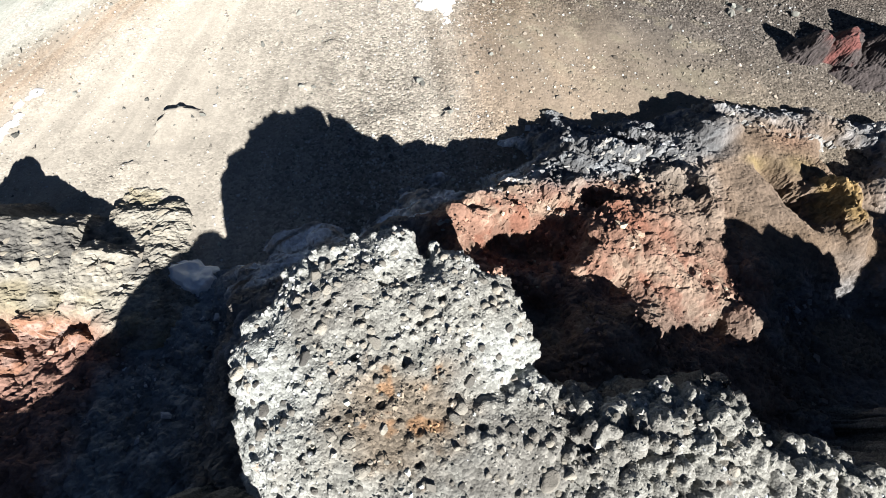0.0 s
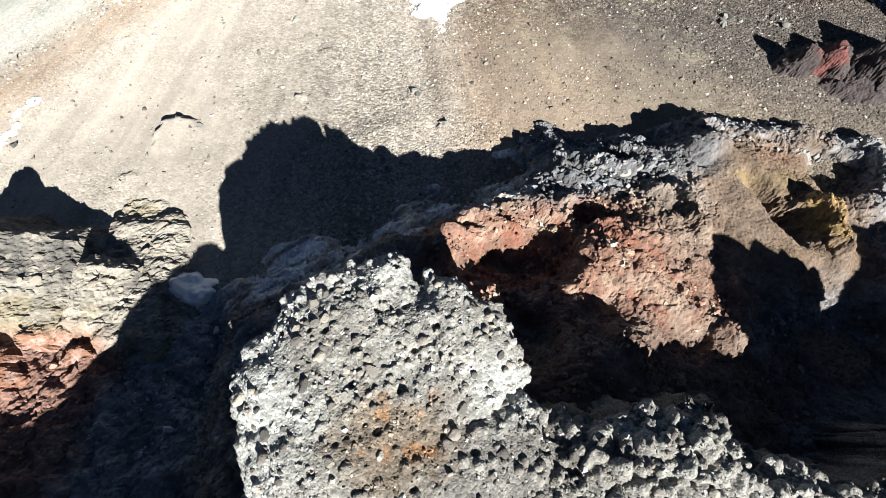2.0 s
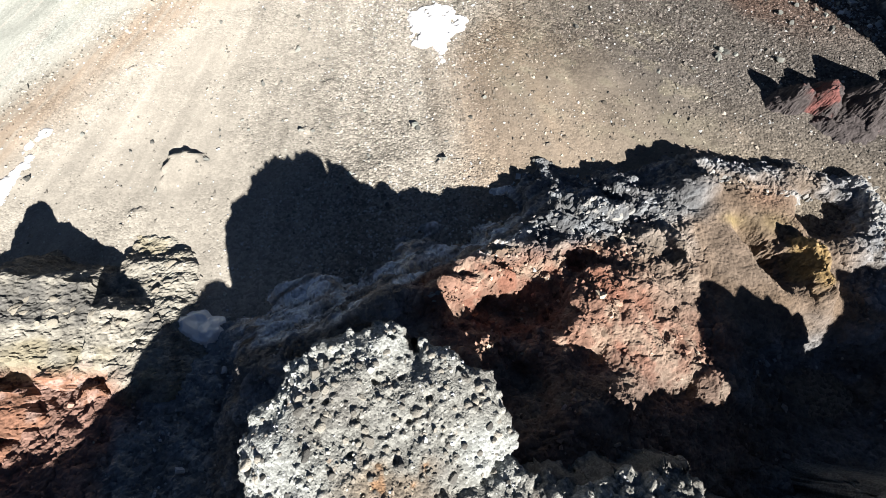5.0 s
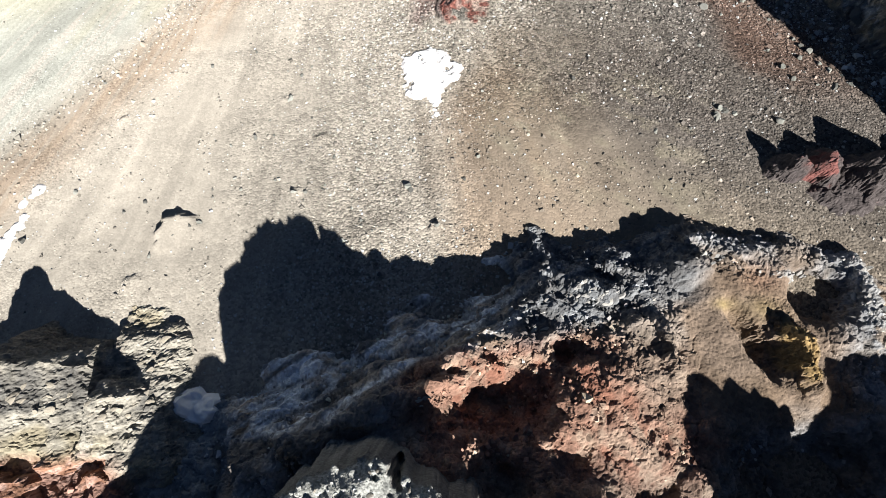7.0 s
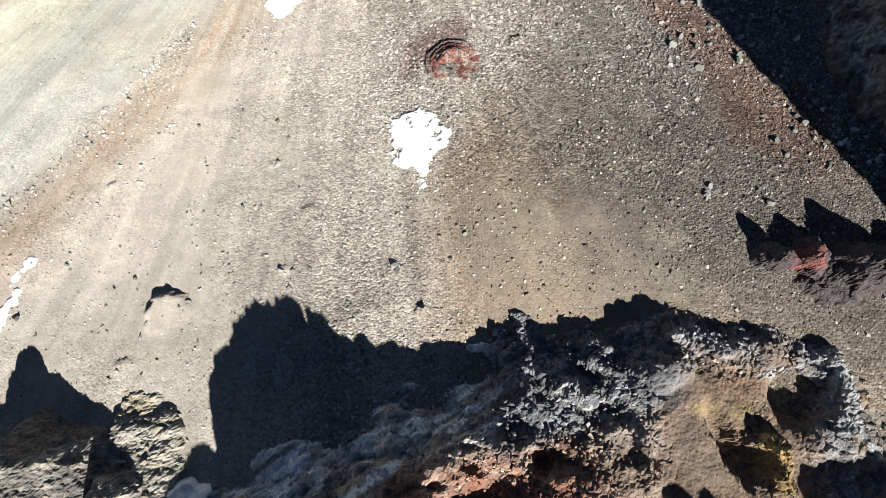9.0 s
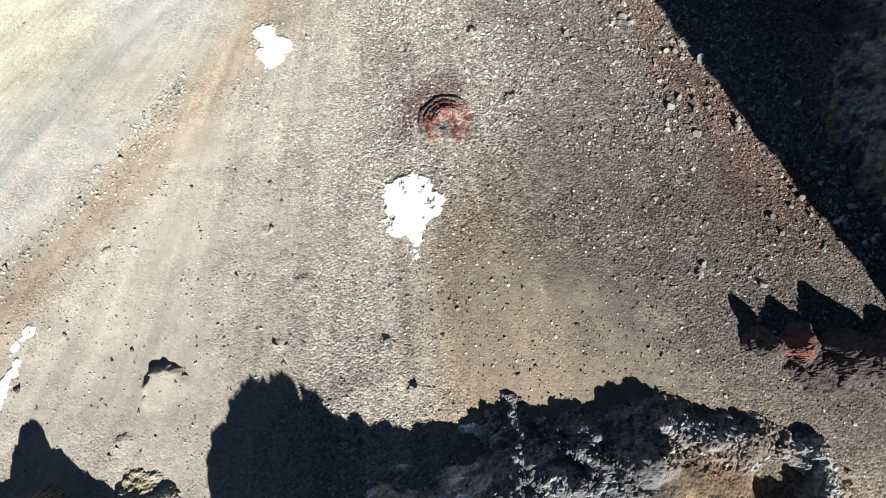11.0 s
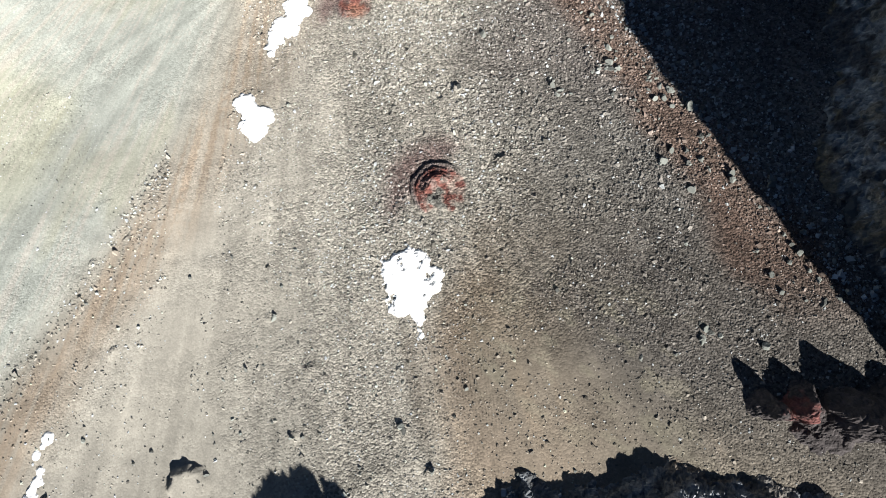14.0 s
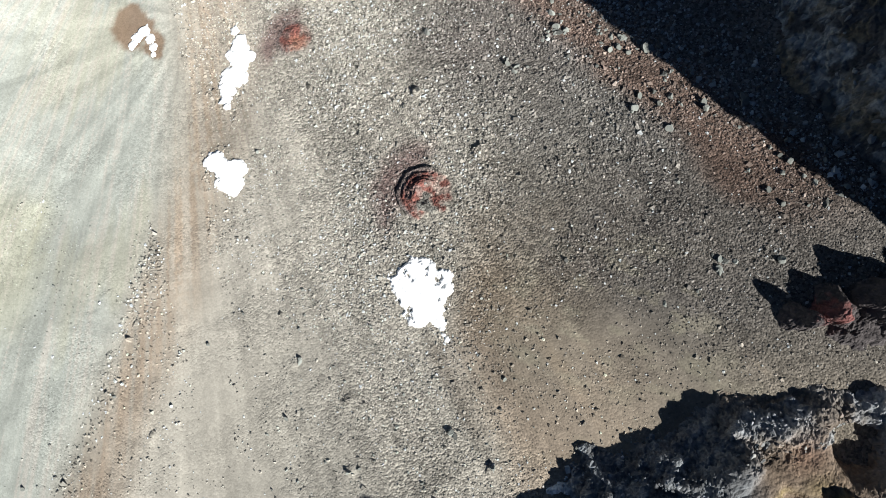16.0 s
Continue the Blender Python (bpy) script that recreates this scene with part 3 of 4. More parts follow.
def red_rock_colour(x, y, z, up, d):
    wob, mid = fbm(x / 1.5, y / 1.5, z / 1.5, 4, 191), fbm(x / 0.6, y / 0.6, z / 0.6, 3, 197)
    c = np.broadcast_to(rgb(0.125, 0.105, 0.10), x.shape + (3,)).copy()
    red = bump_at(x, y, 32.6, 29.6, 1.7, 1.8)
    c = mix(c, rgb(0.28, 0.115, 0.10), smooth(0.45, 0.9, red + 0.7 * mid + 0.3 * wob))
    return c * (1 + 0.3 * mid)[..., None]


# ---- relief of the rock faces ----
def blocky(x, y, z):
    wx, wy = x + 0.5 * fbm(x / 0.9, y / 0.9, z, 3, 203), y + 0.5 * fbm(x / 0.9, y / 0.9, z + 9, 3, 207)
    f1, f2, who = cells(wx / 1.7, wy / 1.7, z / 1.1, 3)
    g1, g2, own = cells(wx / 0.6, wy / 0.6, z / 0.45, 7)
    ridged = 1 - np.abs(fbm(x / 2.2, y / 2.2, z / 2.2, 5, 205))
    flats = 0.30 * facets(wx / 1.5 + z / 2.1, wy / 1.5, 206) + 0.13 * facets(wx / 0.55, wy / 0.55 + z / 0.8, 208)
    return (0.26 * (who - 0.5) + 0.13 * (own - 0.5) - 0.16 * np.exp(-((f2 - f1) / 0.06) ** 2) + flats
            + 0.45 * (ridged - 0.8) + 0.26 * fbm(x / 0.8, y / 0.8, z / 0.8, 6, 201, 0.65))


def layered(x, y, z):
    along, across = 0.90 * x + 0.44 * y, -0.44 * x + 0.90 * y
    ax, ay = along + 0.5 * fbm(x / 1.4, y / 1.4, z, 3, 213), across + 0.3 * fbm(x / 1.2, y / 1.2, z, 3, 214)
    strata = fbm(along / 3.2, across / 0.5, z / 0.5, 4, 211, 0.65)
    g1, g2, own = cells(ax / 1.1, ay / 0.55, z / 0.5, 13)
    crack = np.exp(-((g2 - g1) / 0.05) ** 2)
    big = 1 - np.abs(fbm(x / 3.4, y / 3.4, z / 3.4, 3, 217, 0.5))
    flats = 0.42 * facets(ax / 2.6, ay / 1.5, 218) + 0.16 * facets(ax / 0.9, ay / 0.6, 219)
    return 0.22 * strata + 0.10 * (own - 0.5) - 0.07 * crack + flats + 0.4 * (big - 0.8) + 0.14 * fbm(x / 0.6, y / 0.6, z / 0.6, 5, 219, 0.65)


def ridge_rough(x, y, z):
    sand = smooth(18.5, 21, x) * smooth(31, 28, x) * smooth(9, 12, y) * smooth(22, 19.5, y) * (1 - smooth(0.2, 0.6, bump_at(x, y, 26.6, 15.4, 1.9, 3.2)))
    soft = 0.12 * fbm(x / 1.0, y / 1.0, z, 4, 221)
    red = smooth(3, 6, x) * smooth(20, 17, x) * smooth(16, 13, y)
    slab = smooth(8.5, 4.5, x) * smooth(9.5, 11, y)
    hard = blocky(x, y, z) * (1 - slab) + 1.5 * layered(x, y, z) * slab
    return hard * (1 - 0.35 * red) * (1 - sand) + soft * sand + 0.2 * red * fbm(x / 0.6, y / 0.6, z / 0.6, 3, 227)


def red_rock_rough(x, y, z):
    return 0.6 * blocky(x, y, z) + 0.12 * fbm(x / 0.5, y / 0.5, z / 0.5, 4, 247, 0.65)


def outcrop_rough(x, y, z):
    g1, g2, own = cells(x / 0.8 + 0.3 * fbm(x, y, z, 3, 243), y / 0.5, z / 0.45, 17)
    return 0.5 * layered(x, y, z) + 0.2 * fbm(x / 0.7, y / 0.7, z / 0.7, 5, 241, 0.7) + 0.14 * (own - 0.5) - 0.12 * np.exp(-((g2 - g1) / 0.05) ** 2)


def crag_rough(x, y, z):
    """Rounded stones standing out of a smoother matrix; in the east it is weathered into knobs."""
    f1, f2, who = cells(x / 0.50, y / 0.50, z / 0.50, 23)
    g1, g2, own = cells(x / 0.23, y / 0.23, z / 0.23, 29)
    stones = np.where(who > 0.66, 0.30 * np.sqrt(np.clip(0.45 - f1, 0, 1)), 0) + np.where(own > 0.6, 0.11 * np.sqrt(np.clip(0.45 - g1, 0, 1)), 0)
    holes = np.where(who < 0.09, -0.42 * smooth(0.5, 0.15, f1), 0)
    east = smooth(3.5, 7, x + 1.5 * fbm(x / 3, y / 3, 5, 2, 235))
    k1, k2, knob = cells(x / 0.75 + 0.5 * fbm(x / 0.8, y / 0.8, z, 3, 237), y / 0.75 + 0.5 * fbm(x / 0.8, y / 0.8, z, 3, 239), z / 1.2, 33)
    knobs = 0.6 * np.sqrt(np.clip(0.75 - k1, 0, 1)) - 0.3 + 0.5 * (knob - 0.6) + 0.16 * fbm(x / 0.3, y / 0.3, z / 0.3, 3, 245)
    return stones + holes + (0.20 + 0.15 * east) * fbm(x / 1.3, y / 1.3, z / 1.3, 5, 231) + 0.14 * fbm(x / 3, y / 3, z / 3, 2, 233) + east * knobs


# ---- ground: one sheet, fine where the camera passes, out to the far distance ----
def spread(a, b, step, reach):
    mid = np.arange(a, b, step)
    out = np.cumsum(np.geomspace(step * 2, reach / 6, 26))
    return np.r_[(a - out)[::-1], mid, b + out]


gx, gy = spread(-52, 54, 0.27, 900), spread(8, 96, 0.27, 900)
gx, gy = np.unique(np.r_[gx, np.arange(2.0, 8.6, 0.09)]), np.unique(np.r_[gy, np.arange(48.0, 54.6, 0.09)])     # finer about the red vent
GX, GY = np.meshgrid(gx, gy)
GZ = ground_z(GX, GY)
GRAIN = 0.22 + 0.26 * smooth(-22, -6, GX) + 0.5 * smooth(-9, 1, GX + 4 * fbm(GX / 6, GY / 6, 0, 3, 129)) * smooth(36, 47, GY + 0.3 * GX) + 0.28 * fbm(GX / 5, GY / 5, 0, 4, 133) - 0.04 * smooth(3, -1, GX - fan_edge(GY))
GRAIN = GRAIN + 0.3 * bump_at(GX, GY, -3.5, 28, 5, 9) + 0.25 * smooth(22, 34, GX) - 0.25 * smooth(5, 9, GX) * smooth(26, 21, GX) * smooth(40, 33, GY)
ground = new("ground", mesh_from("ground", np.stack([GX, GY, GZ], -1).reshape(-1, 3), grid_faces(len(gx), len(gy)), ground_colour(GX, GY).reshape(-1, 3), flat=False, coarse=np.clip(GRAIN, 0.12, 1).ravel()))
ground.data.materials.append(SCREE)
tagged(ground, "volcanic scree slope of tan and brown gravel", "ground", kind="structure")


def rock_thing(name, label, height, others, area, step, rough, colour, mat, category="rock", flat=True):
    co, faces, tint = rock_sheet(height, others, *area, step, rough, colour)
    ob = new(name, mesh_from(name, co, faces, tint, flat=flat))
    ob.data.materials.append(mat)
    return tagged(ob, label, category)


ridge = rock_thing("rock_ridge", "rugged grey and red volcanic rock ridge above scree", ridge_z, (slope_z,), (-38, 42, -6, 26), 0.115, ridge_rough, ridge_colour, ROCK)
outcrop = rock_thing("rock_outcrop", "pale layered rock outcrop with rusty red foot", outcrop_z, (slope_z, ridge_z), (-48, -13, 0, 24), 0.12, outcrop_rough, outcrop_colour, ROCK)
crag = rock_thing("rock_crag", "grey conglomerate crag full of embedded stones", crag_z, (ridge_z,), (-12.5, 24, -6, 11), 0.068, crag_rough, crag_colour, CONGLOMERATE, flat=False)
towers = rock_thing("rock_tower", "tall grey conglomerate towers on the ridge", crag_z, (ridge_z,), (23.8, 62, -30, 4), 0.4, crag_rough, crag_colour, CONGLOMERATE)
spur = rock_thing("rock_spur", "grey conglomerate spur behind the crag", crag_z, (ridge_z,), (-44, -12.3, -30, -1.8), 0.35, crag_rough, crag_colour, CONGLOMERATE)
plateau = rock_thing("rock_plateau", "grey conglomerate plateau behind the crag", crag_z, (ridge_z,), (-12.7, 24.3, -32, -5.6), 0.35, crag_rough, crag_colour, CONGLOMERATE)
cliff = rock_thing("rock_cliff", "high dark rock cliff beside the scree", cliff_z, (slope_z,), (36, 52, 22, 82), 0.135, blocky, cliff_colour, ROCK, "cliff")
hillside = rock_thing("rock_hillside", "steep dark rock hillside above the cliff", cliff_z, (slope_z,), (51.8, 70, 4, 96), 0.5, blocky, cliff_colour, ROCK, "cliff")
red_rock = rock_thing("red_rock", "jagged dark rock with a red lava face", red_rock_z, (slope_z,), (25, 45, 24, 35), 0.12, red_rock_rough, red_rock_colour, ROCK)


def peak_mesh():
    """A tall rock peak, as rings from its foot to its rounded top."""
    nu, nv = 300, 170
    u, v = np.meshgrid(np.linspace(0, 2 * np.pi, nu, endpoint=False), np.linspace(0, 1, nv))
    z = -8 + 58 * np.minimum(v / 0.9, 1) + 1.5 * np.clip(v - 0.9, 0, 1) * 10
    r = line(z, (-8, 5, 11, 12.5, 19, 20.5, 30, 31.5, 37, 39, 50), (16, 14.6, 14.2, 13.6, 13.5, 13.2, 13.1, 12.3, 12.1, 11.6, 10.5)) * np.sqrt(np.clip(1 - ((v - 0.9) / 0.1).clip(0, 1) ** 2, 0, 1))
    x, y = 57.9 + r * np.cos(u), 28.6 + r * np.sin(u)
    d = blocky(x, y, z) * 1.4 + 1.2 * fbm(x / 6, y / 6, z / 6, 3, 401)
    d = d * smooth(0.0, 2.0, r)
    x, y = x + d * np.cos(u), y + d * np.sin(u)
    i = np.arange(nu * nv).reshape(nv, nu)
    f = np.stack([i[:-1], np.roll(i[:-1], -1, 1), np.roll(i[1:], -1, 1), i[1:]], -1).reshape(-1, 4)
    return mesh_from("rock_peak", np.stack([x, y, z], -1).reshape(-1, 3), f, cliff_colour(x, y, z, None, None).reshape(-1, 3))


peak = tagged(new("rock_peak", peak_mesh()), "tall dark rock peak towering over the scree", "rock")
peak.data.materials.append(ROCK)


# ---- stones ----
def top_z(x, y):
    z = ground_z(x, y)
    for height in (ridge_z, outcrop_z, red_rock_z, cliff_z):
        z = np.maximum(z, height(x, y))
    return z


CORNERS = np.array([(a, b, c) for c in (-1, 1) for b in (-1, 1) for a in (-1, 1)], float)
BOX = np.array([(0, 2, 3, 1), (4, 5, 7, 6), (0, 1, 5, 4), (2, 6, 7, 3), (0, 4, 6, 2), (1, 3, 7, 5)])


def turns(rng, n):
    q = rng.normal(size=(n, 4))
    q /= np.linalg.norm(q, axis=1, keepdims=True)
    w, x, y, z = q.T
    return np.stack([np.stack([1 - 2 * (y * y + z * z), 2 * (x * y - w * z), 2 * (x * z + w * y)], -1),
                     np.stack([2 * (x * y + w * z), 1 - 2 * (x * x + z * z), 2 * (y * z - w * x)], -1),
                     np.stack([2 * (x * z - w * y), 2 * (y * z + w * x), 1 - 2 * (x * x + y * y)], -1)], 1)


def stone_field(name, rng, P, radius, tints, sink=0.25):
    """Many small angular stones in one mesh."""
    n = len(P)
    body = CORNERS[None] * 0.62 + rng.uniform(-0.34, 0.34, (n, 8, 3))
    body = body * rng.uniform(0.65, 1.15, (n, 1, 3))
    body = np.einsum("nij,nkj->nki", turns(rng, n), body)
    body[..., 2] *= 0.75
    co = P[:, None] + body * radius[:, None, None]
    co[..., 2] += (radius * (0.5 - sink))[:, None]
    faces = (np.arange(n)[:, None, None] * 8 + BOX[None]).reshape(-1, 4)
    me = mesh_from(name, co.reshape(-1, 3), faces, np.repeat(tints, 8, 0))
    me.materials.append(STONE)
    return new(name, me)


rng = np.random.default_rng(7)
N = 330000
sx, sy = rng.uniform(-50, 46, N), rng.uniform(12, 95, N)
near_fan = sx - fan_edge(sy)
lumps = 0.5 + 0.9 * fbm(sx / 5, sy / 5, 0, 3, 301)
want = np.clip(lumps, 0.08, 1) * np.where(near_fan < 0, 0.25, 1.0)
want *= 0.28 + 0.72 * np.clip(smooth(30, 46, sy + 0.35 * sx) + 0.6 * bump_at(sx, sy, -1, 31, 5, 12), 0, 1)
want += 0.55 * bump_at(sx, sy, -3, 20, 11, 7) * np.clip(lumps, 0.1, 1)
want *= 1 - 0.5 * smooth(5, 9, sx) * smooth(25, 20, sx) * smooth(38, 33, sy)
want *= 1 - 0.6 * smooth(-3, -13, sx) * smooth(66, 50, sy)
border = np.exp(-((near_fan - 1.5 - 1.5 * fbm(sx / 7, sy / 7, 0, 2, 303)) / 2.6) ** 2) * smooth(66, 56, sy)      # a line of coarser stones along the fan
want += 0.16 * border
ok = rng.random(N) < want * 0.95
sx, sy = sx[ok], sy[ok]
gz = ground_z(sx, sy)
free = (ridge_z(sx, sy) < gz - 0.1) & (outcrop_z(sx, sy) < gz - 0.1) & (cliff_z(sx, sy) < gz - 0.3) & (red_rock_z(sx, sy) < gz)
for cx, cy, r, h in PITS:
    free &= np.hypot(sx - cx, sy - cy) > r * 1.1
sx, sy, gz = sx[free], sy[free], gz[free]
radius = np.clip((0.072 + 0.022 * smooth(40, 50, sy) * smooth(-8, 2, sx)) * np.exp(rng.normal(0, 0.42, len(sx))), 0.035, 0.30) * np.where(sx - fan_edge(sy) < 0, 0.8, 1.0) * (1 + 0.35 * np.exp(-((sx - fan_edge(sy) - 1.5) / 3.0) ** 2) * smooth(66, 56, sy))
own = 0.70 + 0.15 * smooth(8, 20, sx) + 0.15 * smooth(-2, -10, sx)
tint = mix(np.broadcast_to(rgb(0.40, 0.375, 0.33), (len(sx), 3)), ground_colour(sx, sy) * 1.05, own)
tint = tint * np.exp(rng.normal(0.0, 0.40, (len(sx), 1)))
pale = (rng.random(len(sx)) < 0.035 + 0.4 * bump_at(sx, sy, -1, 18.5, 11, 5))[:, None]
tint = np.where(pale, tint * 0.4 + rgb(0.60, 0.60, 0.58), tint)                   # single pale stones
scree = stone_field("scree_stone", rng, np.c_[sx, sy, gz], radius, np.clip(tint, 0.03, 0.75), 0.5)
tagged(scree, "loose angular grey and tan stones strewn over scree", "stones", kind="stuff")

N = 26000
sx, sy = rng.uniform(-34, 38, N), rng.uniform(0, 24, N)
gz = np.maximum(ridge_z(sx, sy), outcrop_z(sx, sy))
ok = (gz > slope_z(sx, sy) - 0.1) & (ridge_z(sx, sy) > outcrop_z(sx, sy)) & ~((sx > 18.5) & (sx < 29) & (sy > 9) & (sy < 20)) & (rng.random(N) < np.clip(0.25 + fbm(sx / 2, sy / 2, 0, 3, 311), 0.03, 1))
sx, sy, gz = sx[ok], sy[ok], gz[ok]
radius = np.clip(0.09 * np.exp(rng.normal(0, 0.5, len(sx))), 0.04, 0.4)
tint = np.clip(ridge_colour(sx, sy, gz, np.ones_like(sx), np.zeros_like(sx)) * np.exp(rng.normal(0.12, 0.42, (len(sx), 1))), 0.03, 0.85)
rubble = stone_field("rubble", rng, np.c_[sx, sy, gz], radius, tint, 0.3)
tagged(rubble, "loose broken rubble lying on the rock ridge", "rubble", kind="stuff")


N = 3200
sy = rng.uniform(36, 74, N)
sx = 40.3 - 0.45 * (sy - 35) + np.abs(rng.normal(0, 5.5, N))
gz = ground_z(sx, sy)
ok = (cliff_z(sx, sy) < gz - 0.2) & (sx < 46)
sx, sy, gz = sx[ok], sy[ok], gz[ok]
radius = np.clip(0.085 * np.exp(rng.normal(0, 0.55, len(sx))), 0.04, 0.45)
tint = np.clip(rgb(0.50, 0.51, 0.50) * np.exp(rng.normal(0, 0.35, (len(sx), 1))), 0.1, 0.9)
talus = stone_field("talus", rng, np.c_[sx, sy, gz], radius, tint, 0.4)
tagged(talus, "pale fallen stones below the dark cliff", "stones", kind="stuff")


# ---- boulders: angular blocks ----
def boulder_mesh(name, seed, flat=0.7, cuts=12, deep=0.30):
    r = np.random.default_rng(seed)
    bm = bmesh.new()
    bmesh.ops.create_icosphere(bm, subdivisions=3, radius=1.0)
    co = np.array([v.co for v in bm.verts])
    for k in range(cuts):
        n = r.normal(size=3)
        n /= np.linalg.norm(n)
        c = r.uniform(deep, deep + 0.40)
        co = co - n * np.clip(co @ n - c, 0, None)[:, None]
    co *= r.uniform(0.75, 1.2, 3) * np.array([1, 1, flat])
    co *= (1 + 0.06 * fbm(co[:, 0] * 3, co[:, 1] * 3, co[:, 2] * 3, 3, seed))[:, None]
    for v, c in zip(bm.verts, co):
        v.co = c
    me = bpy.data.meshes.new(name)
    bm.to_mesh(me)
    bm.free()
    return me


def varied_material(name, dark, light, grain=0.3):
    """A stone whose shade differs from piece to piece."""
    mat = stone_material(name, 7.0, 1.5, 0.03, grain, tint=light)
    nodes, links = mat.node_tree.nodes, mat.node_tree.links
    info, ramp = nodes.new("ShaderNodeObjectInfo"), nodes.new("ShaderNodeValToRGB")
    ramp.color_ramp.elements[0].color, ramp.color_ramp.elements[1].color = (*dark, 1), (*light, 1)
    links.new(info.outputs["Random"], ramp.inputs[0])
    scale = [n for n in nodes if n.bl_idname == "ShaderNodeVectorMath"][0]
    links.new(ramp.outputs[0], scale.inputs[0])
    return mat


BOULDER = varied_material("boulder", (0.09, 0.092, 0.088), (0.29, 0.305, 0.285))
CLAST = varied_material("clast", (0.09, 0.09, 0.088), (0.40, 0.385, 0.34))
BOULDERS = [boulder_mesh("boulder", 40 + k) for k in range(7)]
SLABS = [boulder_mesh("slab", 60 + k, 0.28, 9) for k in range(3)]
for me in BOULDERS + SLABS:
    me.materials.append(BOULDER)


def boulder(x, y, r, k, slab=False, label="angular grey boulder lying on the scree"):
    ob = new("stone_slab" if slab else "boulder", (SLABS if slab else BOULDERS)[k % (3 if slab else 7)])
    z = float(np.maximum(ground_z(np.array([x]), np.array([y])), cliff_z(np.array([x]), np.array([y])))[0])
    ob.matrix_basis = pose(x, y, z + r * (0.05 if slab else 0.1), 12 * math.sin(7 * x), 12 * math.cos(5 * y), (x * 97 + y * 31) % 360) @ Matrix.Diagonal((r, r, r, 1))
    return tagged(ob, label, "boulder", "boulders on the scree")


for k, (x, y, r) in enumerate(((11.7, 68.0, 0.7), (8.4, 62.1, 0.45), (-12.0, 40.2, 0.5), (-0.1, 29.8, 0.5), (2.3, 25.9, 0.5), (-20.7, 44.8, 0.3),
                               (27.5, 36.0, 0.6), (18.8, 60.4, 0.5), (30.5, 56.9, 0.8), (29.1, 58.9, 0.7), (23.8, 62.9, 0.7), (24.4, 34.3, 0.35), (-31.1, 30.2, 0.35),
                               (-9.3, 29.4, 0.35), (-10.4, 29.5, 0.4), (0.0, 29.3, 0.45), (21.5, 34.2, 0.35), (31.8, 34.6, 0.6), (-34.5, 25.4, 0.6))):
    boulder(x, y, r, k)
boulder(35.7, 48.7, 1.0, 0, True, "flat pale slab of rock lying in shade")
boulder(41.3, 45.4, 1.3, 1, True, "long pale slab leaning against the dark cliff foot")
for cx, cy, n in ((29.5, 58.5, 9), (31.2, 56.0, 7), (24.0, 62.5, 9), (27.0, 60.4, 7), (33.0, 52.6, 6), (19.0, 60.2, 4), (38.0, 37.6, 8), (27.6, 36.2, 5)):
    for k in range(n):
        boulder(cx + rng.normal(0, 0.9), cy + rng.normal(0, 0.8), float(np.clip(0.34 * math.exp(rng.normal(0, 0.4)), 0.16, 0.75)), k)
spots = 0
for k in range(9000):
    x, y = rng.uniform(-46, 44), rng.uniform(18, 90)
    belt = math.exp(-((x - 37.5 + 0.43 * (y - 40)) / 5.0) ** 2) if y > 38 else 0.0
    if rng.random() > 0.004 + 0.30 * belt:
        continue
    r = float(np.clip(0.24 * math.exp(rng.normal(0, 0.35)) * (1 + 0.35 * belt), 0.16, 0.75))
    p = (np.array([x]), np.array([y]))
    g = ground_z(*p)[0]
    if max(ridge_z(*p)[0], outcrop_z(*p)[0], red_rock_z(*p)[0], cliff_z(*p)[0]) > g - 0.2:
        continue
    boulder(x, y, r, k)
    spots += 1
    if spots >= 210:
        break
for k in range(80):
    x, y = rng.uniform(-24, 7), 20 + 28 * rng.random() ** 1.3
    p = (np.array([x]), np.array([y]))
    if max(ridge_z(*p)[0], outcrop_z(*p)[0]) < ground_z(*p)[0] - 0.2:
        boulder(x, y, float(np.clip(0.22 * math.exp(rng.normal(0, 0.35)), 0.13, 0.45)), k)


# ---- stones set in the crag ----
def crag_top(x, y):
    z = crag_z(x, y)
    return z + crag_rough(x, y, z)


N = 15000
sx, sy = rng.uniform(-8.5, 22, N), rng.uniform(-7, 10, N)
inside = crag_shape(sx, sy)[0]
ok = (inside > 0.25) & (rng.random(N) < np.clip(0.5 + 0.9 * fbm(sx / 1.5, sy / 1.5, 0, 3, 321), 0.1, 1))
sx, sy = sx[ok], sy[ok]
gz = crag_top(sx, sy)
radius = np.clip(0.055 * np.exp(rng.normal(0, 0.45, len(sx))), 0.03, 0.2)
tint = np.clip(crag_colour(sx, sy, gz, np.ones_like(sx), np.zeros_like(sx)) * np.exp(rng.normal(0.0, 0.55, (len(sx), 1))), 0.04, 0.85)
grit = stone_field("clast", rng, np.c_[sx, sy, gz], radius, tint, 0.35)
grit.parent = crag
tagged(grit, "small stones set in the crag", kind="stuff")
CLASTS = [boulder_mesh("clast", 80 + k, 0.8, 8, 0.58) for k in range(5)]
for me in CLASTS:
    me.materials.append(CLAST)
made = 0
while made < 300:
    x, y = rng.uniform(-8, 12), rng.uniform(-3, 9)
    if crag_shape(np.array([x]), np.array([y]))[0][0] < 0.4:
        continue
    r = float(np.clip(0.15 * math.exp(rng.normal(0, 0.35)), 0.09, 0.42))
    z = float(crag_top(np.array([x]), np.array([y]))[0])
    ob = new("stone", CLASTS[made % 5])
    ob.parent = crag
    ob.matrix_basis = pose(x, y, z, rng.uniform(0, 360), rng.uniform(0, 360), rng.uniform(0, 360)) @ Matrix.Diagonal((r, r, r, 1))
    made += 1


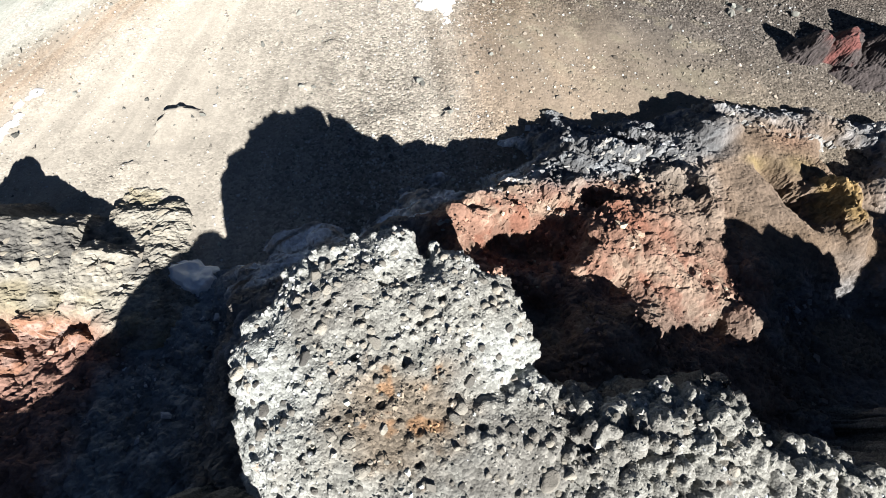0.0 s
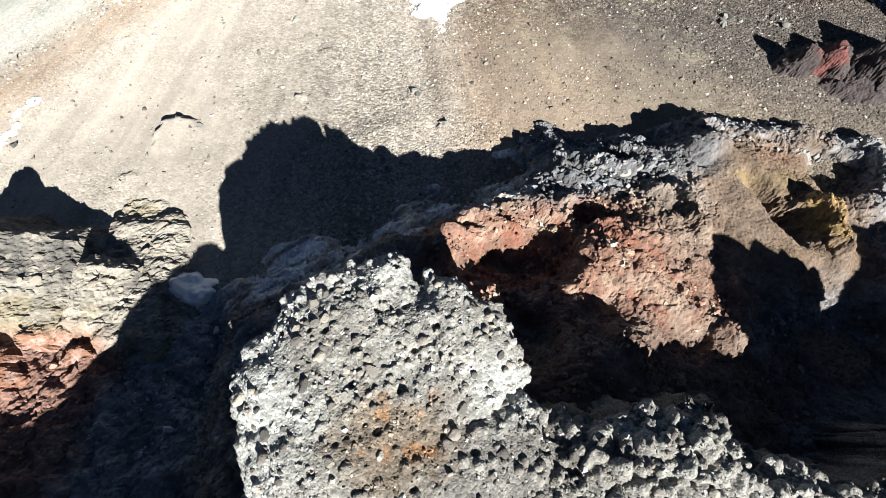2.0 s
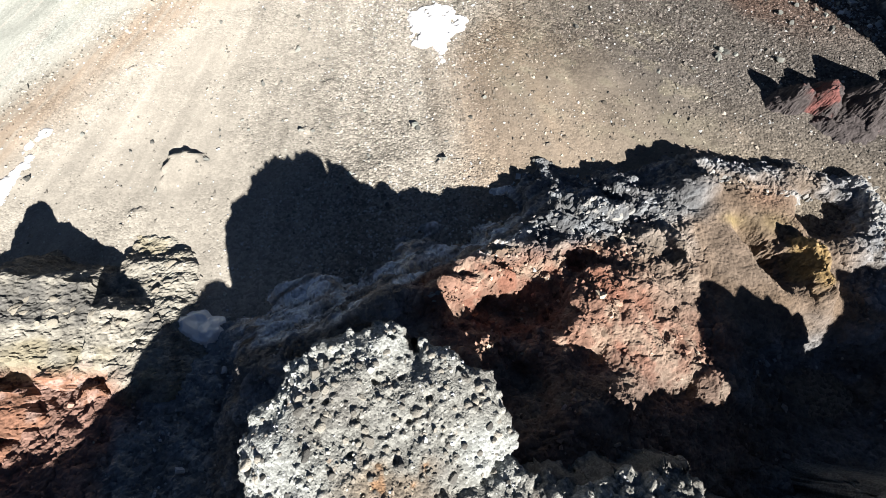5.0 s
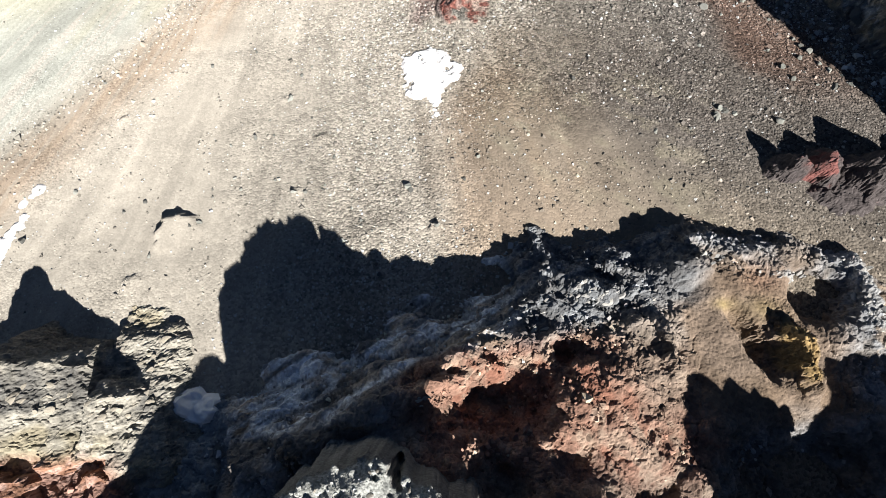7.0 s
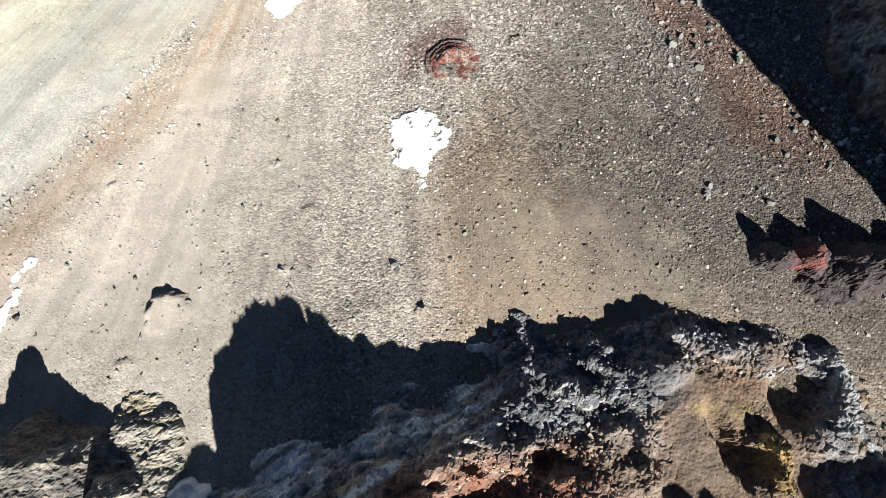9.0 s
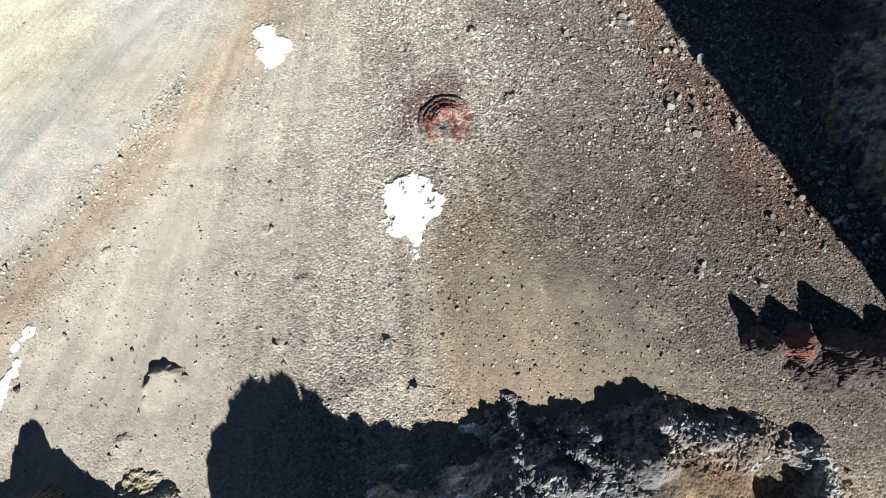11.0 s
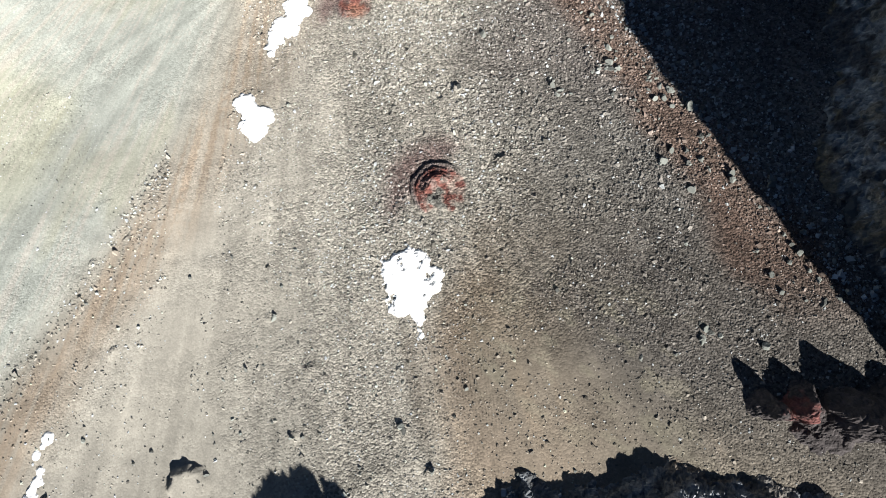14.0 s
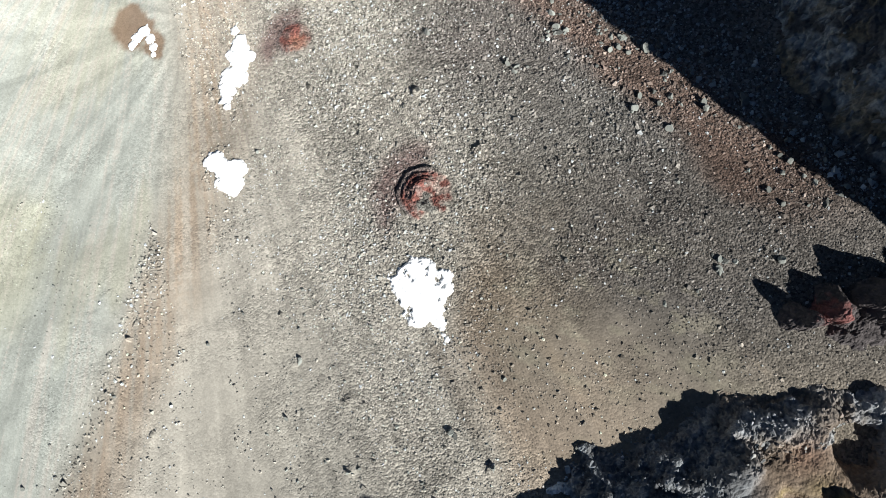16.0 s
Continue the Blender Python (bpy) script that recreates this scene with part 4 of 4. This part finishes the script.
# ---- snow ----
def snow_patch(label, blobs, base, thick=0.16, salt=0, ragged=0.95):
    b = np.array(blobs)
    xs = np.arange((b[:, 0] - b[:, 2]).min() - 0.8, (b[:, 0] + b[:, 2]).max() + 0.8, 0.07)
    ys = np.arange((b[:, 1] - b[:, 2]).min() - 0.8, (b[:, 1] + b[:, 2]).max() + 0.8, 0.07)
    X, Y = np.meshgrid(xs, ys)
    s = np.full(X.shape, -9.0)
    for cx, cy, r in blobs:
        s = np.maximum(s, r - np.hypot(X - cx, Y - cy))
    s = s + ragged * fbm(X / 1.0, Y / 1.0, salt, 5, 331, 0.65) * np.clip(b[:, 2].max() / 2, 0.25, 1)
    hole = fbm(X / 0.9, Y / 0.9, salt + 3, 5, 337, 0.65)
    s = np.minimum(s, ((0.55 if b[:, 2].max() > 2.5 else 0.95) - hole) * 1.5)
    Z = base(X, Y) - 0.06 + (thick + 0.06) * smooth(-0.05, 0.35, s) + 0.05 * fbm(X / 0.5, Y / 0.5, salt, 3, 341) * smooth(0, 0.4, s)
    keep = (s[:-1, :-1] > -0.1) & (s[1:, 1:] > -0.1) & (s[:-1, 1:] > -0.1) & (s[1:, :-1] > -0.1)
    co, faces = compact(np.stack([X, Y, Z], -1).reshape(-1, 3), grid_faces(len(xs), len(ys), keep))
    ob = new("snow_patch", mesh_from("snow_patch", co, faces, flat=False))
    ob.data.materials.append(SNOW)
    return tagged(ob, label, "snow", "snow patches")


snow_patch("bright round snow patch with a narrow tail on scree", ((1.5, 43.0, 2.85), (1.5, 41.4, 2.3), (2.6, 42.6, 2.3), (2.5, 39.7, 0.5), (2.4, 39.1, 0.4), (2.3, 38.5, 0.4), (2.1, 38.0, 0.38), (2.2, 37.5, 0.36)), ground_z, 0.2, 1)
snow_patch("small bright snow patch with ragged edges", ((-13.9, 60.6, 1.7), (-14.3, 62.0, 1.2), (-15.2, 63.4, 1.2), (-13.0, 61.4, 1.3)), ground_z, 0.2, 2)
snow_patch("long bright snow patch in a shallow gully", ((-9.0, 74.3, 1.7), (-8.6, 76.4, 0.9), (-8.6, 77.7, 0.6), (-10.4, 72.4, 1.6), (-11.4, 71.2, 1.1), (-12.0, 70.2, 0.75), (-12.2, 69.3, 0.5)), ground_z, 0.2, 3)
snow_patch("thin snow patch on brown earth", ((-20.7, 80.9, 0.7), (-19.9, 81.6, 0.8), (-18.9, 82.0, 0.9), (-18.4, 80.8, 0.7), (-18.4, 79.6, 0.6), (-18.6, 78.7, 0.45)), ground_z, 0.15, 4)
snow_patch("narrow snow strip beside the brown gully", ((-36.0, 26.0, 0.9), (-35.7, 27.0, 0.8), (-35.5, 27.8, 0.6), (-36.3, 25.2, 1.0), (-36.6, 24.2, 1.1), (-36.9, 23.2, 1.2)), ground_z, 0.15, 5)
snow_patch("small snow remnant beside the brown gully", ((-35.9, 29.4, 0.6), (-35.4, 30.0, 0.5), (-34.8, 30.6, 0.75)), ground_z, 0.12, 6)
snow_patch("old snow lying in blue shade below rocks", ((-16.1, 11.5, 1.15), (-15.5, 11.0, 1.1), (-15.0, 11.5, 0.9), (-14.5, 11.0, 0.5)), lambda x, y: top_z(x, y) + 0.1 + 0.18 * facets(x / 0.8, y / 0.8, 343), 0.5, 7, 0.4)


# ---- blocks that break out of the rock faces ----
BLOCK = varied_material("pale_block", (0.22, 0.225, 0.23), (0.44, 0.44, 0.42))
BLOCKS = [boulder_mesh("block", 100 + k, 0.6, 9) for k in range(6)]
for me in BLOCKS:
    me.materials.append(BLOCK)


def blocks(thing, height, rough, cx, cy, rx, ry, n, size, shapes=BLOCKS, sunk=0.3):
    for k in range(n):
        a, q = rng.uniform(0, 2 * math.pi), math.sqrt(rng.random())
        x, y = cx + rx * q * math.cos(a), cy + ry * q * math.sin(a)
        p = (np.array([x]), np.array([y]))
        z = height(*p)
        z = float((z + rough(*p, z))[0])
        r = float(np.clip(size * math.exp(rng.normal(0, 0.3)), 0.12, 0.40))
        ob = new("rock_block", shapes[k % len(shapes)])
        ob.parent = thing
        ob.matrix_basis = pose(x, y, z - sunk * r, rng.uniform(-30, 30), rng.uniform(-30, 30), rng.normal(28, 14)) @ Matrix.Diagonal((r * 1.7, r * 0.75, r, 1))


blocks(ridge, ridge_z, ridge_rough, 13.6, 19.2, 1.9, 1.1, 38, 0.30)
blocks(ridge, ridge_z, ridge_rough, 17.4, 18.7, 0.8, 0.8, 10, 0.26)
blocks(ridge, ridge_z, ridge_rough, 22.8, 21.8, 2.2, 0.6, 24, 0.24)
blocks(ridge, ridge_z, ridge_rough, 28.6, 20.6, 2.8, 0.4, 22, 0.22)
blocks(ridge, ridge_z, ridge_rough, 33.6, 19.5, 0.9, 3.2, 36, 0.30)
blocks(ridge, ridge_z, ridge_rough, 1.3, 12.0, 0.4, 0.9, 6, 0.2)
blocks(ridge, ridge_z, ridge_rough, 8.0, 17.6, 3.0, 1.6, 30, 0.28)
blocks(cliff, cliff_z, blocky, 42.5, 49, 1.8, 9, 50, 0.38)
TAN_BLOCK = varied_material("tan_block", (0.24, 0.225, 0.195), (0.37, 0.345, 0.29))
SLAB_BLOCKS = [boulder_mesh("block", 120 + k, 0.45, 9) for k in range(4)]
for me in SLAB_BLOCKS:
    me.materials.append(TAN_BLOCK)
blocks(outcrop, outcrop_z, outcrop_rough, -20.2, 11.6, 1.6, 1.2, 14, 0.34, SLAB_BLOCKS, 0.25)
blocks(outcrop, outcrop_z, outcrop_rough, -19.6, 15.2, 1.4, 1.5, 14, 0.30, SLAB_BLOCKS, 0.25)
blocks(outcrop, outcrop_z, outcrop_rough, -25.8, 12.4, 2.0, 1.6, 14, 0.34, SLAB_BLOCKS, 0.25)
